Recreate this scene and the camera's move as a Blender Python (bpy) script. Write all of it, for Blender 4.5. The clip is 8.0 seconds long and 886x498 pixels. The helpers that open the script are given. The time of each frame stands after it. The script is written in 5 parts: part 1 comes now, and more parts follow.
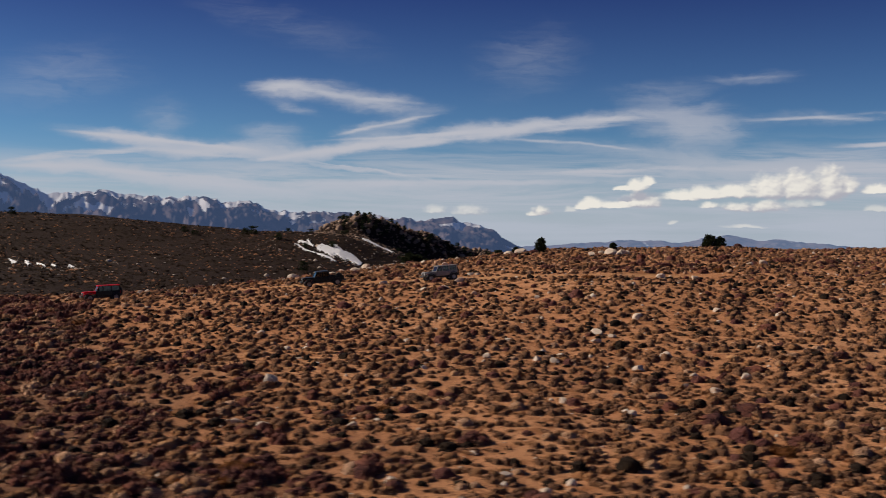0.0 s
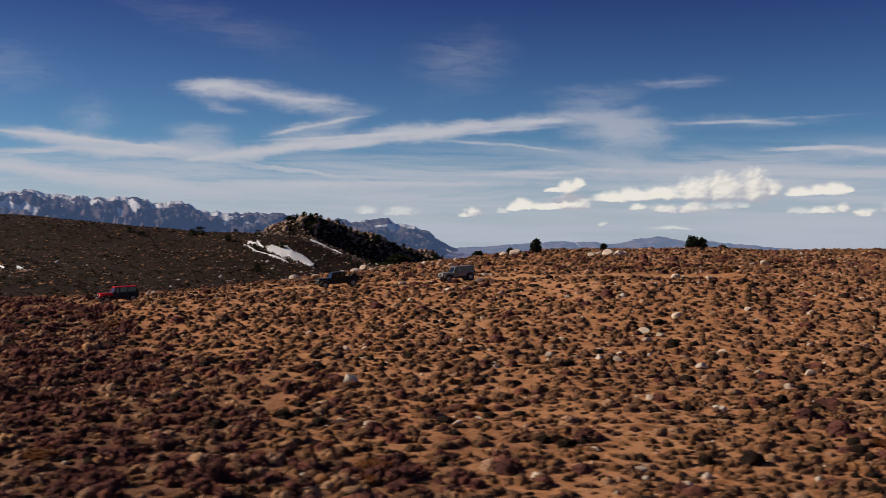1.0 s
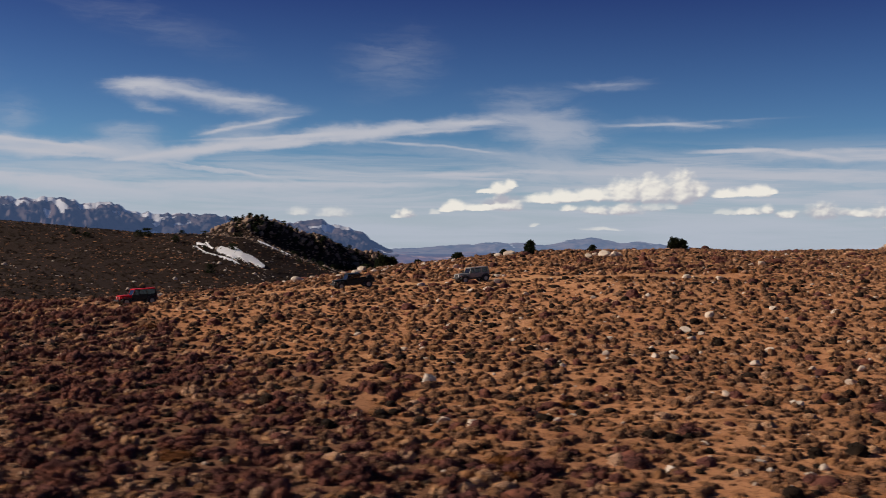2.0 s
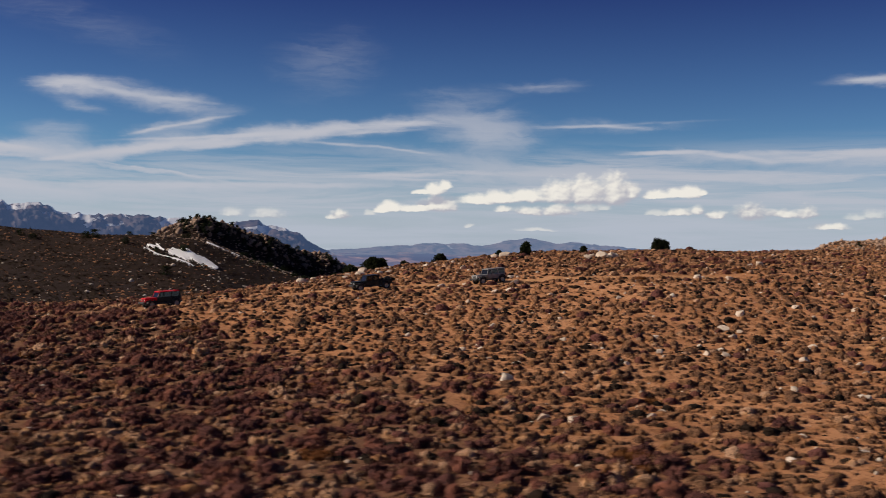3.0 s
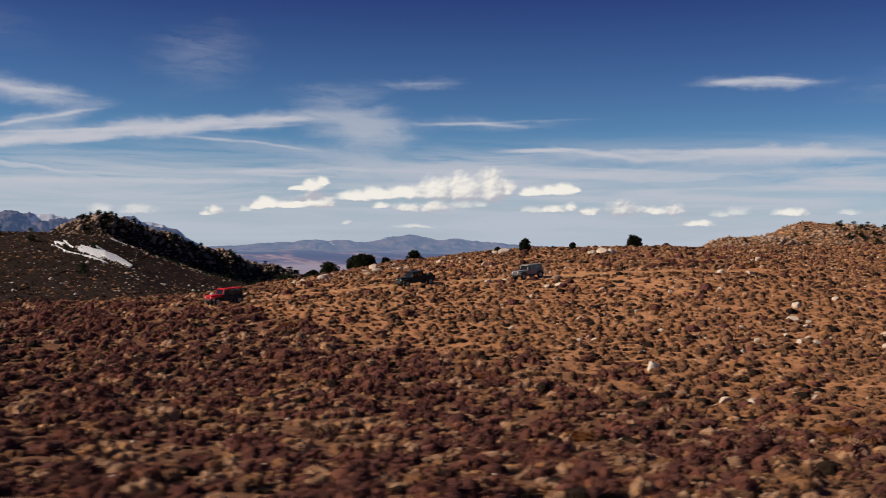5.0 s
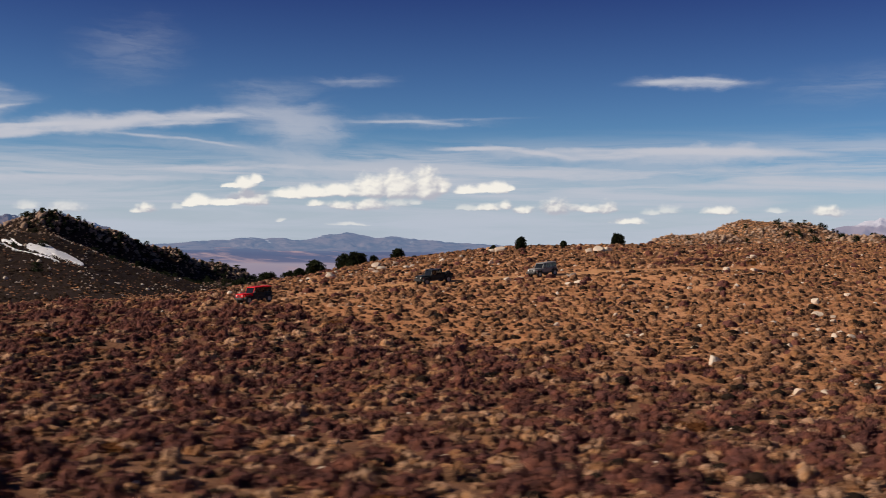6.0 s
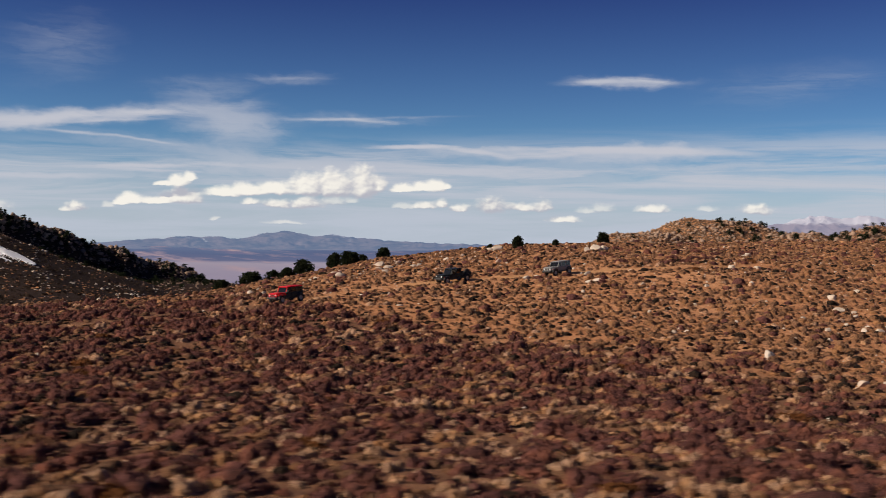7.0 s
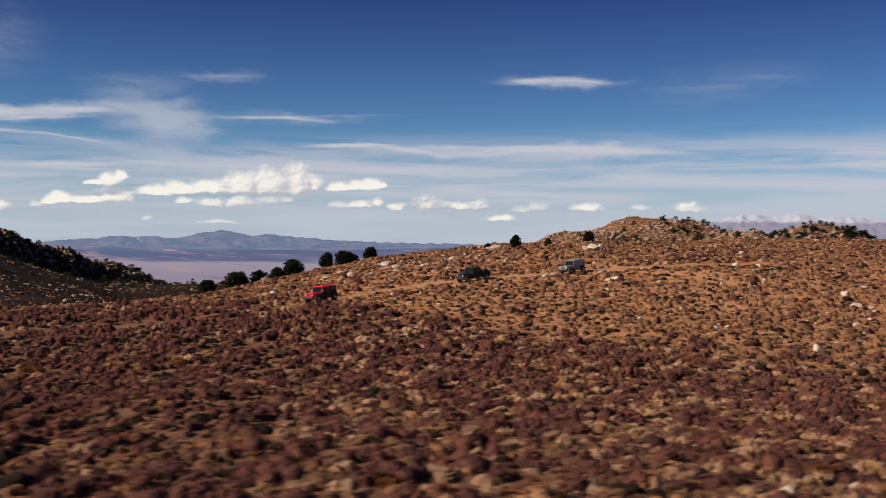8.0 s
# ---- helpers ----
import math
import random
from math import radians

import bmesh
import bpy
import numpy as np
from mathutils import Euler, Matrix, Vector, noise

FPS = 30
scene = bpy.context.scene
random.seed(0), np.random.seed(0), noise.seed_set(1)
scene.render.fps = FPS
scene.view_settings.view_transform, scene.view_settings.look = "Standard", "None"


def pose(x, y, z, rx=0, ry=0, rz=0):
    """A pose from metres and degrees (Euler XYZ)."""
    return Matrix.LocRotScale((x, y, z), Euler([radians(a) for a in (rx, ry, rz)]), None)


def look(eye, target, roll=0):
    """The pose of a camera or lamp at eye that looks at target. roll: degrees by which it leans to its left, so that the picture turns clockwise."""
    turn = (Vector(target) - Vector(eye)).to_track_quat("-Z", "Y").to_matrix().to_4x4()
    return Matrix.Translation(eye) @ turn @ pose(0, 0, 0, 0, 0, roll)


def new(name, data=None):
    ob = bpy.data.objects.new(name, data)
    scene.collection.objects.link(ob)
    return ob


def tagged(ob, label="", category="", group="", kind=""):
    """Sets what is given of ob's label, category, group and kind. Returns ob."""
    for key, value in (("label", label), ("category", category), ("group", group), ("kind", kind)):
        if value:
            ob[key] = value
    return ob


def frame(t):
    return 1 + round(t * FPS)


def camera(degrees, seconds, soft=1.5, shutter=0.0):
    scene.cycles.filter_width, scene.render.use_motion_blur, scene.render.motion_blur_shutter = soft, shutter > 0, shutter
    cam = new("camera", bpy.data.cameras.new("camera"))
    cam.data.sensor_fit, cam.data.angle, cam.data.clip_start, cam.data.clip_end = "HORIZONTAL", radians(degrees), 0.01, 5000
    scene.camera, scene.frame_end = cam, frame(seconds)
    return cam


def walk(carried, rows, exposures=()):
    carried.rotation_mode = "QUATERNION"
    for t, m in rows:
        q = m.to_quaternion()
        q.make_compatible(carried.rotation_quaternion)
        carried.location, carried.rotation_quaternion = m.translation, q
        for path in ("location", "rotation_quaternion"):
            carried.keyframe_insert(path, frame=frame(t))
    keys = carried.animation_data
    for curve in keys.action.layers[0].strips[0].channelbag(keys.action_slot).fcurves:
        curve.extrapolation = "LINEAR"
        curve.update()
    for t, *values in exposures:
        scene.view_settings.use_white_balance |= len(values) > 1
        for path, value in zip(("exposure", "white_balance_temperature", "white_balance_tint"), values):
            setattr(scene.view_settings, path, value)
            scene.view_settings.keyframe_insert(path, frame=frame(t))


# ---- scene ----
EYE = 12.0
cam = camera(46.5, 8.0, soft=0.85, shutter=0.85)
ROWS = [
    (0.0, -0.000, 0.000, 0.000, 0.018, -1.700, -0.600),
    (0.5, -5.159, -0.279, -0.073, -1.864, -1.662, -0.687),
    (1.0, -10.285, -0.540, -0.146, -3.738, -1.591, -0.700),
    (1.5, -15.403, -0.767, -0.202, -5.616, -1.531, -0.736),
    (3.0, -30.975, -1.007, -0.166, -11.099, -1.398, -0.703),
    (3.5, -36.229, -0.944, -0.189, -12.753, -1.367, -0.729),
    (4.0, -41.539, -0.772, -0.222, -14.265, -1.419, -0.658),
    (4.5, -46.891, -0.461, -0.250, -16.027, -1.466, -0.687),
    (6.0, -63.143, 1.800, -0.298, -21.479, -1.579, -0.783),
    (6.5, -68.537, 2.888, -0.277, -23.220, -1.602, -0.775),
    (7.0, -74.013, 4.107, -0.242, -25.015, -1.632, -0.754),
    (7.5, -79.582, 5.417, -0.208, -26.766, -1.636, -0.684),
    (8.0, -85.246, 6.804, -0.176, -28.553, -1.660, -0.621),
]
walk(cam, [(t, pose(x, y, EYE + z, 90 + pitch, roll, yaw)) for t, x, y, z, yaw, pitch, roll in ROWS],
     ((0.0, -0.20), (4.5, -0.10), (8.0, -0.02)))

# ---- light ----
SUN_AZ, SUN_EL = -80.0, 31.0  # degrees clockwise from +y, and above the horizon
SKY_STRENGTH = 0.09
sun = new("sun", bpy.data.lights.new("sun", "SUN"))
sun.data.energy, sun.data.angle, sun.data.color = 5.5, radians(0.5), (1.0, 0.87, 0.72)
_a, _e = radians(SUN_AZ), radians(SUN_EL)
SUN_DIR = Vector((math.sin(_a) * math.cos(_e), math.cos(_a) * math.cos(_e), math.sin(_e)))
sun.matrix_world = look(SUN_DIR * 100, (0, 0, 0))


# ---- node helpers ----
class Nodes:
    """A short way to write node trees."""

    def __init__(self, tree):
        self.t = tree

    def add(self, kind, **sets):
        n = self.t.nodes.new(kind)
        for k, v in sets.items():
            setattr(n, k, v)
        return n

    def put(self, socket, v):
        if isinstance(v, bpy.types.NodeSocket):
            self.t.links.new(v, socket)
        elif v is not None:
            socket.default_value = v

    def math(self, op, a, b=None, c=None, clamp=False):
        n = self.add("ShaderNodeMath", operation=op, use_clamp=clamp)
        for i, v in enumerate((a, b, c)):
            self.put(n.inputs[i], v)
        return n.outputs[0]

    def vec(self, op, a, b=None, c=None):
        n = self.add("ShaderNodeVectorMath", operation=op)
        for i, v in enumerate((a, b, c)):
            self.put(n.inputs[i], v)
        return n.outputs["Value"] if op in ("LENGTH", "DOT_PRODUCT") else n.outputs[0]

    def mix(self, f, a, b, blend="MIX"):
        n = self.add("ShaderNodeMix", data_type="RGBA", blend_type=blend)
        self.put(n.inputs[0], f)
        self.put(n.inputs[6], (*a, 1) if isinstance(a, tuple) and len(a) == 3 else a)
        self.put(n.inputs[7], (*b, 1) if isinstance(b, tuple) and len(b) == 3 else b)
        return n.outputs[2]

    def noise(self, v, scale, detail=4.0, rough=0.55, distort=0.0, colour=False):
        n = self.add("ShaderNodeTexNoise")
        self.put(n.inputs["Vector"], v)
        n.inputs["Scale"].default_value = scale
        n.inputs["Detail"].default_value = detail
        n.inputs["Roughness"].default_value = rough
        n.inputs["Distortion"].default_value = distort
        return n.outputs["Color"] if colour else n.outputs[0]

    def ramp(self, f, *stops):
        n = self.add("ShaderNodeValToRGB")
        self.put(n.inputs[0], f)
        e = n.color_ramp.elements
        while len(e) < len(stops):
            e.new(0.5)
        for k, (p, c) in zip(e, stops):
            k.position = p
            k.color = (c, c, c, 1) if isinstance(c, (int, float)) else (*c, 1)
        return n.outputs[0]

    def step(self, v, lo, hi):
        n = self.add("ShaderNodeMapRange", interpolation_type="SMOOTHSTEP")
        self.put(n.inputs[0], v)
        n.inputs[1].default_value, n.inputs[2].default_value = lo, hi
        return n.outputs[0]

    def comb(self, x, y, z=0.0):
        n = self.add("ShaderNodeCombineXYZ")
        for i, v in enumerate((x, y, z)):
            self.put(n.inputs[i], v)
        return n.outputs[0]


# ---- sky with its clouds ----
# fair-weather clouds: bearing, elevation of the flat base, half width, height, in degrees
CUMULUS_BANK = (
    (20.58, 1.38, 0.88, 1.57), (19.02, 1.36, 1.41, 1.32), (17.45, 1.34, 1.13, 1.19), (15.73, 1.35, 1.13, 0.69), (14.32, 1.27, 1.26, 0.63),
    (13.0, 1.13, 1.07, 0.57), (21.42, 1.6, 0.44, 0.82), (22.75, 1.55, 0.82, 0.44), (23.86, 1.62, 0.69, 0.5), (24.6, 1.63, 0.63, 0.63),
    (25.21, 1.73, 0.31, 0.31), (10.57, 1.69, 0.63, 0.63), (9.88, 1.68, 0.57, 0.28), (11.19, 1.95, 0.41, 0.41), (10.89, 0.79, 1.1, 0.85),
    (9.89, 0.72, 0.63, 0.44), (8.25, 0.72, 0.79, 0.53), (7.64, 0.62, 0.47, 0.31), (9.27, 0.68, 0.63, 0.31),
)
CUMULUS_LOW = (
    (5.44, 0.28, 0.63, 0.57), (4.99, 0.22, 0.38, 0.25), (15.89, 0.57, 0.88, 0.47), (14.48, 0.74, 0.57, 0.35), (17.46, 0.59, 1.26, 0.63),
    (24.0, 0.63, 0.94, 0.38), (24.92, 0.7, 0.47, 0.47), (25.99, 0.5, 0.75, 0.41), (27.72, 0.52, 1.07, 0.82), (29.42, 0.56, 0.88, 0.44),
    (30.51, 0.57, 0.63, 0.72), (31.76, -0.04, 1.07, 0.31), (36.49, 0.58, 1.07, 0.41), (41.95, 0.55, 1.07, 0.53),
)
CUMULUS_FAINT = (
    (19.03, 0.77, 0.82, 0.47), (19.96, 0.87, 0.47, 0.31), (22.77, 0.62, 0.63, 0.31), (12.52, -0.13, 0.31, 0.16), (32.99, 0.48, 0.75, 0.31),
    (33.76, 0.61, 0.79, 0.47), (39.32, 0.67, 0.63, 0.25), (7.03, 0.46, 0.35, 0.28), (-0.46, 0.34, 0.63, 0.44), (1.42, 0.26, 1.07, 0.53),
    (16.38, -0.3, 1.26, 0.16), (28.86, 0.65, 0.5, 0.38),
)
# ice clouds: bearing, elevation, half length, half width, slant, in degrees, and thickness
CIRRUS_WEST = (
    (-8.82, 6.91, 2.02, 0.51, 2.6, 0.75), (-4.56, 6.47, 3.97, 0.67, -8.3, 0.60), (-8.43, 6.01, 1.62, 0.31, -12.3, 0.35),
    (-16.86, 4.15, 3.60, 0.45, -4.1, 0.75), (-11.97, 3.59, 5.9, 0.62, 0.3, 0.75), (-4.85, 3.92, 5.2, 0.52, 7.9, 0.8),
    (3.96, 5.01, 8.05, 0.51, 5.8, 0.75), (-20.22, 2.48, 4.2, 0.7, -1.2, 0.75), (-13.71, 1.94, 6.60, 0.62, -5.4, 0.8),
    (-3.03, 1.69, 12.61, 0.67, 2.1, 0.65), (-4.14, 2.64, 4.25, 0.22, -7.7, 0.65), (-3.32, 5.05, 2.93, 0.47, 12.4, 0.40),
    (-20.34, 7.20, 4.00, 1.57, 9.2, 0.20), (-8.86, 10.42, 5.46, 1.10, -15.9, 0.13), (-15.31, 5.16, 1.52, 1.18, 8.5, 0.25),
    (-9.34, 4.50, 1.93, 0.63, -1.3, 0.40),
)
STRANDS_A = (
    (-21.21, 2.52, 3.16, 0.17, 0.8, 0.8), (-16.87, 2.27, 3.58, 0.17, -6.9, 0.8), (-11.42, 1.68, 4.92, 0.17, -5.7, 0.8),
    (-21.35, 3.01, 2.98, 0.2, 8.7, 0.8), (-17.74, 3.42, 2.65, 0.2, 3.7, 0.8), (-13.67, 3.4, 3.67, 0.2, -3.0, 0.8),
    (-18.17, 4.21, 2.41, 0.15, -2.9, 0.8), (-15.31, 4.01, 2.04, 0.15, -5.5, 0.8), (-12.35, 3.77, 2.55, 0.15, -3.9, 0.8),
    (-9.17, 3.23, 3.35, 0.22, 8.5, 0.9), (-4.86, 3.87, 3.4, 0.22, 8.2, 0.9), (-0.35, 4.55, 3.68, 0.22, 8.9, 0.9),
    (-0.5, 4.24, 3.92, 0.3, 8.4, 0.9), (4.33, 4.98, 3.66, 0.3, 9.3, 0.9),
)
STRANDS_B = (
    (8.94, 5.5, 3.55, 0.3, 3.6, 0.9), (-4.57, 4.86, 1.98, 0.14, 13.5, 0.8), (-2.08, 5.4, 1.97, 0.14, 10.6, 0.8),
    (-9.54, 6.98, 1.48, 0.2, 9.0, 0.7), (-7.05, 6.86, 2.42, 0.22, -9.8, 0.7), (-3.33, 6.45, 3.39, 0.2, -3.9, 0.6),
    (-5.94, 2.9, 2.66, 0.06, -5.8, 0.6), (-2.36, 2.41, 2.96, 0.06, -9.7, 0.6), (5.27, 4.34, 2.65, 0.12, -2.9, 0.7),
    (8.82, 4.04, 2.87, 0.12, -6.7, 0.7), (8.22, 2.74, 3.34, 0.22, 6.0, 0.7), (12.6, 2.87, 3.47, 0.22, -2.4, 0.7),
    (17.94, 5.43, 2.63, 0.14, 0.9, 0.6), (21.38, 5.35, 2.7, 0.14, -3.3, 0.6),
)
STRANDS_C = (
    (16.55, 7.55, 2.56, 0.16, 2.5, 0.35), (-3.44, 1.82, 5.57, 0.2, 3.4, 0.75), (3.89, 2.02, 5.8, 0.2, -0.3, 0.75),
    (23.25, 3.99, 2.99, 0.16, 1.6, 0.75), (26.99, 3.78, 2.84, 0.16, -8.2, 0.75), (31.56, 3.65, 4.28, 0.24, 4.1, 0.75),
    (36.76, 3.85, 3.78, 0.24, -0.0, 0.75), (33.36, 7.6, 2.25, 0.22, 4.1, 0.8), (36.25, 7.59, 2.25, 0.22, -4.3, 0.8),
    (21.44, 5.53, 5.29, 0.12, 2.2, 0.45), (23.08, 3.97, 2.65, 0.16, 2.6, 0.75), (26.59, 3.76, 2.83, 0.16, -9.1, 0.75),
    (31.35, 3.81, 4.12, 0.22, 3.8, 0.75), (37.52, 3.83, 5.45, 0.22, -2.5, 0.75),
)
STRANDS_D = (
    (44.01, 7.37, 4.72, 0.4, 3.6, 0.22), (38.27, 2.97, 6.59, 0.3, 2.2, 0.6), (47.13, 2.95, 7.15, 0.3, -2.2, 0.6),
)
STRANDS_E = (
    (-3.77, 1.91, 12.76, 0.22, 1.1, 0.8), (8.82, 2.65, 3.87, 0.16, 2.8, 0.7), (-15.52, 4.03, 4.86, 0.15, -4.3, 0.7),
    (-19.07, 3.14, 4.84, 0.16, 6.5, 0.7), (-13.86, 2.14, 6.45, 0.16, -3.5, 0.75), (30.23, 3.95, 10.0, 0.22, -0.1, 0.7),
    (9.19, 2.72, 3.85, 0.22, 3.1, 0.7), (-2.05, 4.52, 5.75, 0.13, 4.0, 0.8), (6.79, 4.98, 4.44, 0.12, 4.6, 0.7),
)
CIRRUS_EAST = (
    (13.28, 5.10, 3.40, 1.45, -8.5, 0.55), (4.59, 8.67, 2.74, 1.88, 12.8, 0.20), (16.77, 7.51, 1.97, 0.31, 1.3, 0.30),
    (12.23, 6.97, 3.26, 0.71, 1.2, 0.22), (20.10, 5.34, 4.43, 0.39, 0.0, 0.25), (14.73, 2.78, 10.67, 0.86, 1.1, 0.50),
    (10.22, 3.69, 7.68, 0.63, -5.3, 0.35), (34.83, 7.53, 3.46, 0.31, 0.1, 0.60), (25.88, 3.85, 5.06, 0.47, -1.2, 0.50),
    (34.38, 3.68, 7.10, 0.63, 1.8, 0.50), (21.32, 2.16, 12.02, 1.02, 1.2, 0.30), (37.20, 3.84, 4.75, 0.51, -0.6, 0.50),
    (46.64, 3.88, 6.80, 0.39, 0.8, 0.30), (43.70, 7.24, 4.52, 1.10, 4.5, 0.14), (36.14, 2.42, 18.92, 1.33, -0.7, 0.35),
)


def cumulus_group(rows):
    """How deep inside a fair-weather cloud a direction (bearing, elevation) lies: 1 at a heart, 0 at the outline."""
    t = bpy.data.node_groups.new("cumulus", "ShaderNodeTree")
    t.interface.new_socket("Place", in_out="INPUT", socket_type="NodeSocketVector")
    t.interface.new_socket("Depth", in_out="OUTPUT", socket_type="NodeSocketFloat")
    g = Nodes(t)
    p = g.add("NodeGroupInput").outputs[0]
    d = None
    for n, (az, el, w, h) in enumerate(rows):
        if n % 9 == 8:
            # take the clouds in batches, one after the other
            p = g.vec("ADD", p, g.vec("MULTIPLY", g.comb(d, 0.0), (1e-7, 0, 0)))
        w, h, el = w * 1.12, h * 1.02, el + 0.12 * h
        q = g.vec("MULTIPLY_ADD", p, (1 / w, 1 / h, 0), (-az / w, -el / h, 0))
        # round above, flat below
        q = g.vec("MAXIMUM", q, g.vec("MULTIPLY", q, (-1.0, -3.2, 0)))
        k = g.vec("LENGTH", q)
        d = k if d is None else g.math("SMOOTH_MIN", d, k, 0.4)
    g.put(g.add("NodeGroupOutput").inputs[0], g.math("SUBTRACT", 1.0, d))
    return t


def build_sky():
    world = bpy.data.worlds.new("sky")
    scene.world = world
    world.use_nodes = True
    world.node_tree.nodes.clear()
    g = Nodes(world.node_tree)
    out, back = g.add("ShaderNodeOutputWorld"), g.add("ShaderNodeBackground")
    g.put(out.inputs[0], back.outputs[0])
    sky = g.add("ShaderNodeTexSky", sky_type="NISHITA", sun_disc=False, sun_elevation=radians(SUN_EL), sun_rotation=radians(SUN_AZ))
    sky.altitude, sky.air_density, sky.dust_density, sky.ozone_density = 2400, 1.0, 0.6, 2.5
    way = g.add("ShaderNodeTexCoord").outputs["Generated"]
    xyz = g.add("ShaderNodeSeparateXYZ")
    g.put(xyz.inputs[0], way)
    az = g.math("MULTIPLY", g.math("ARCTAN2", xyz.outputs[0], xyz.outputs[1]), 57.29578)
    el = g.math("MULTIPLY", g.math("ARCSINE", xyz.outputs[2]), 57.29578)
    p = g.comb(az, el)
    # deep, polarised blue above; pale haze along the horizon
    tint = g.ramp(g.math("MULTIPLY", el, 1 / 30.0), *SKY_TINT)
    blue = g.mix(1.0, sky.outputs[0], tint, "MULTIPLY")

    # ice clouds: diffuse patches whose thin parts break up, and drawn-out strands
    bend = g.vec("MULTIPLY_ADD", g.noise(p, 0.16, 3.0, 0.5, 0.0, True), (1.6, 0.5, 0), (-0.8, -0.25, 0))
    bend = g.vec("ADD", p, bend)
    wisp = g.vec("MULTIPLY_ADD", g.noise(g.vec("MULTIPLY", p, (0.5, 1.0, 0)), 0.7, 5.0, 0.6, 0.0, True), (2.6, 1.1, 0), (-1.3, -0.55, 0))
    wisp = g.vec("ADD", bend, wisp)
    slight = g.vec("MULTIPLY_ADD", g.noise(g.vec("MULTIPLY", p, (0.5, 1.0, 0)), 0.9, 4.0, 0.55, 0.0, True), (0.8, 0.24, 0), (-0.4, -0.12, 0))
    slight = g.vec("ADD", p, slight)

    def streaks(rows, where, soft, gain):
        veil = None
        for n, (cx, cy, length, width, slant, depth) in enumerate(rows):
            if n % 9 == 8:
                # take the streaks in batches, one after the other
                where = g.vec("ADD", where, g.vec("MULTIPLY", g.comb(veil, 0.0), (1e-7, 0, 0)))
            m = g.add("ShaderNodeMapping", vector_type="TEXTURE")
            g.put(m.inputs[0], where)
            m.inputs[1].default_value = (cx, cy, 0)
            m.inputs[2].default_value = (0, 0, radians(slant))
            m.inputs[3].default_value = (length, width, 1)
            k = g.math("MULTIPLY", g.step(g.vec("LENGTH", m.outputs[0]), soft, 0.05), min(1.0, depth * gain))
            veil = k if veil is None else g.math("SUBTRACT", g.math("ADD", veil, k), g.math("MULTIPLY", veil, k))
        return veil

    wide = streaks(CIRRUS_WEST + CIRRUS_EAST, wisp, 1.45, 1.2)
    thin = streaks(STRANDS_A + STRANDS_B + STRANDS_C + STRANDS_D + STRANDS_E, slight, 1.3, 1.0)
    fibre = g.noise(g.vec("MULTIPLY", wisp, (0.28, 1.25, 0)), 1.0, 8.0, 0.6, 0.8)
    cloth = g.noise(g.vec("MULTIPLY", bend, (0.14, 2.6, 0)), 1.0, 6.0, 0.6, 0.9)
    wide = g.math("MULTIPLY", wide, g.step(g.math("MULTIPLY_ADD", wide, 0.42, g.math("MULTIPLY_ADD", fibre, 0.75, g.math("MULTIPLY", cloth, 0.25))), 0.34, 0.82))
    thin = g.math("MULTIPLY", thin, g.step(g.math("MULTIPLY_ADD", thin, 0.35, g.math("MULTIPLY_ADD", cloth, 0.55, g.math("MULTIPLY", fibre, 0.45))), 0.42, 0.86))
    veil = g.math("SUBTRACT", g.math("ADD", wide, thin), g.math("MULTIPLY", wide, thin))
    # thin streaks that lie everywhere near the horizon
    low = g.noise(g.vec("MULTIPLY", slight, (0.07, 1.1, 0)), 1.0, 6.0, 0.6, 0.6)
    low = g.math("MULTIPLY", g.step(low, 0.32, 0.64), g.math("MULTIPLY", g.step(g.math("MULTIPLY_ADD", az, -0.022, el), 4.6, 2.0), 0.9))
    veil = g.math("MAXIMUM", veil, low)
    c = g.mix(veil, blue, CIRRUS_LIGHT)
    haze = g.math("MULTIPLY", g.step(el, 3.6, -0.6), 0.72)
    c = g.mix(haze, c, HAZE_LIGHT)

    # fair-weather clouds
    rough = g.vec("MULTIPLY_ADD", g.noise(p, 1.2, 4.0, 0.55, 0.0, True), (0.7, 0.3, 0), (-0.35, -0.15, 0))
    q = g.vec("ADD", p, rough)

    def billows(v):
        n = g.add("ShaderNodeTexVoronoi", feature="SMOOTH_F1", voronoi_dimensions="2D")
        g.put(n.inputs["Vector"], g.vec("MULTIPLY", v, (1.0, 1.25, 0)))
        n.inputs["Scale"].default_value, n.inputs["Detail"].default_value = 1.5, 2.0
        n.inputs["Roughness"].default_value, n.inputs["Smoothness"].default_value = 0.55, 0.6
        return g.math("MULTIPLY_ADD", n.outputs["Distance"], -0.28, 0.29)

    def clouds(rows, under, cover, lo, hi, lift, light):
        group = cumulus_group(rows)

        def depth_at(v):
            n = g.add("ShaderNodeGroup", node_tree=group)
            g.put(n.inputs[0], v)
            return n.outputs[0]

        inner, b0 = depth_at(q), billows(q)
        d = g.math("ADD", inner, b0)
        rise = g.math("SUBTRACT", inner, depth_at(g.vec("ADD", q, (-0.5 * lift, lift, 0))))
        puffs = g.math("SUBTRACT", b0, billows(g.vec("ADD", q, (-0.10, 0.12, 0))))
        lit = g.step(g.math("MULTIPLY_ADD", puffs, light[0], rise), light[1], light[2])
        body = g.mix(lit, CLOUD_SHADE, CLOUD_LIGHT)
        return g.mix(g.math("MULTIPLY", g.step(d, lo, hi), cover), under, body)

    c = clouds(CUMULUS_FAINT, c, 0.5, 0.0, 0.8, 0.36, (2.0, -0.2, 0.9))
    c = clouds(CUMULUS_LOW, c, 0.88, 0.05, 0.7, 0.36, (2.4, -0.15, 0.95))
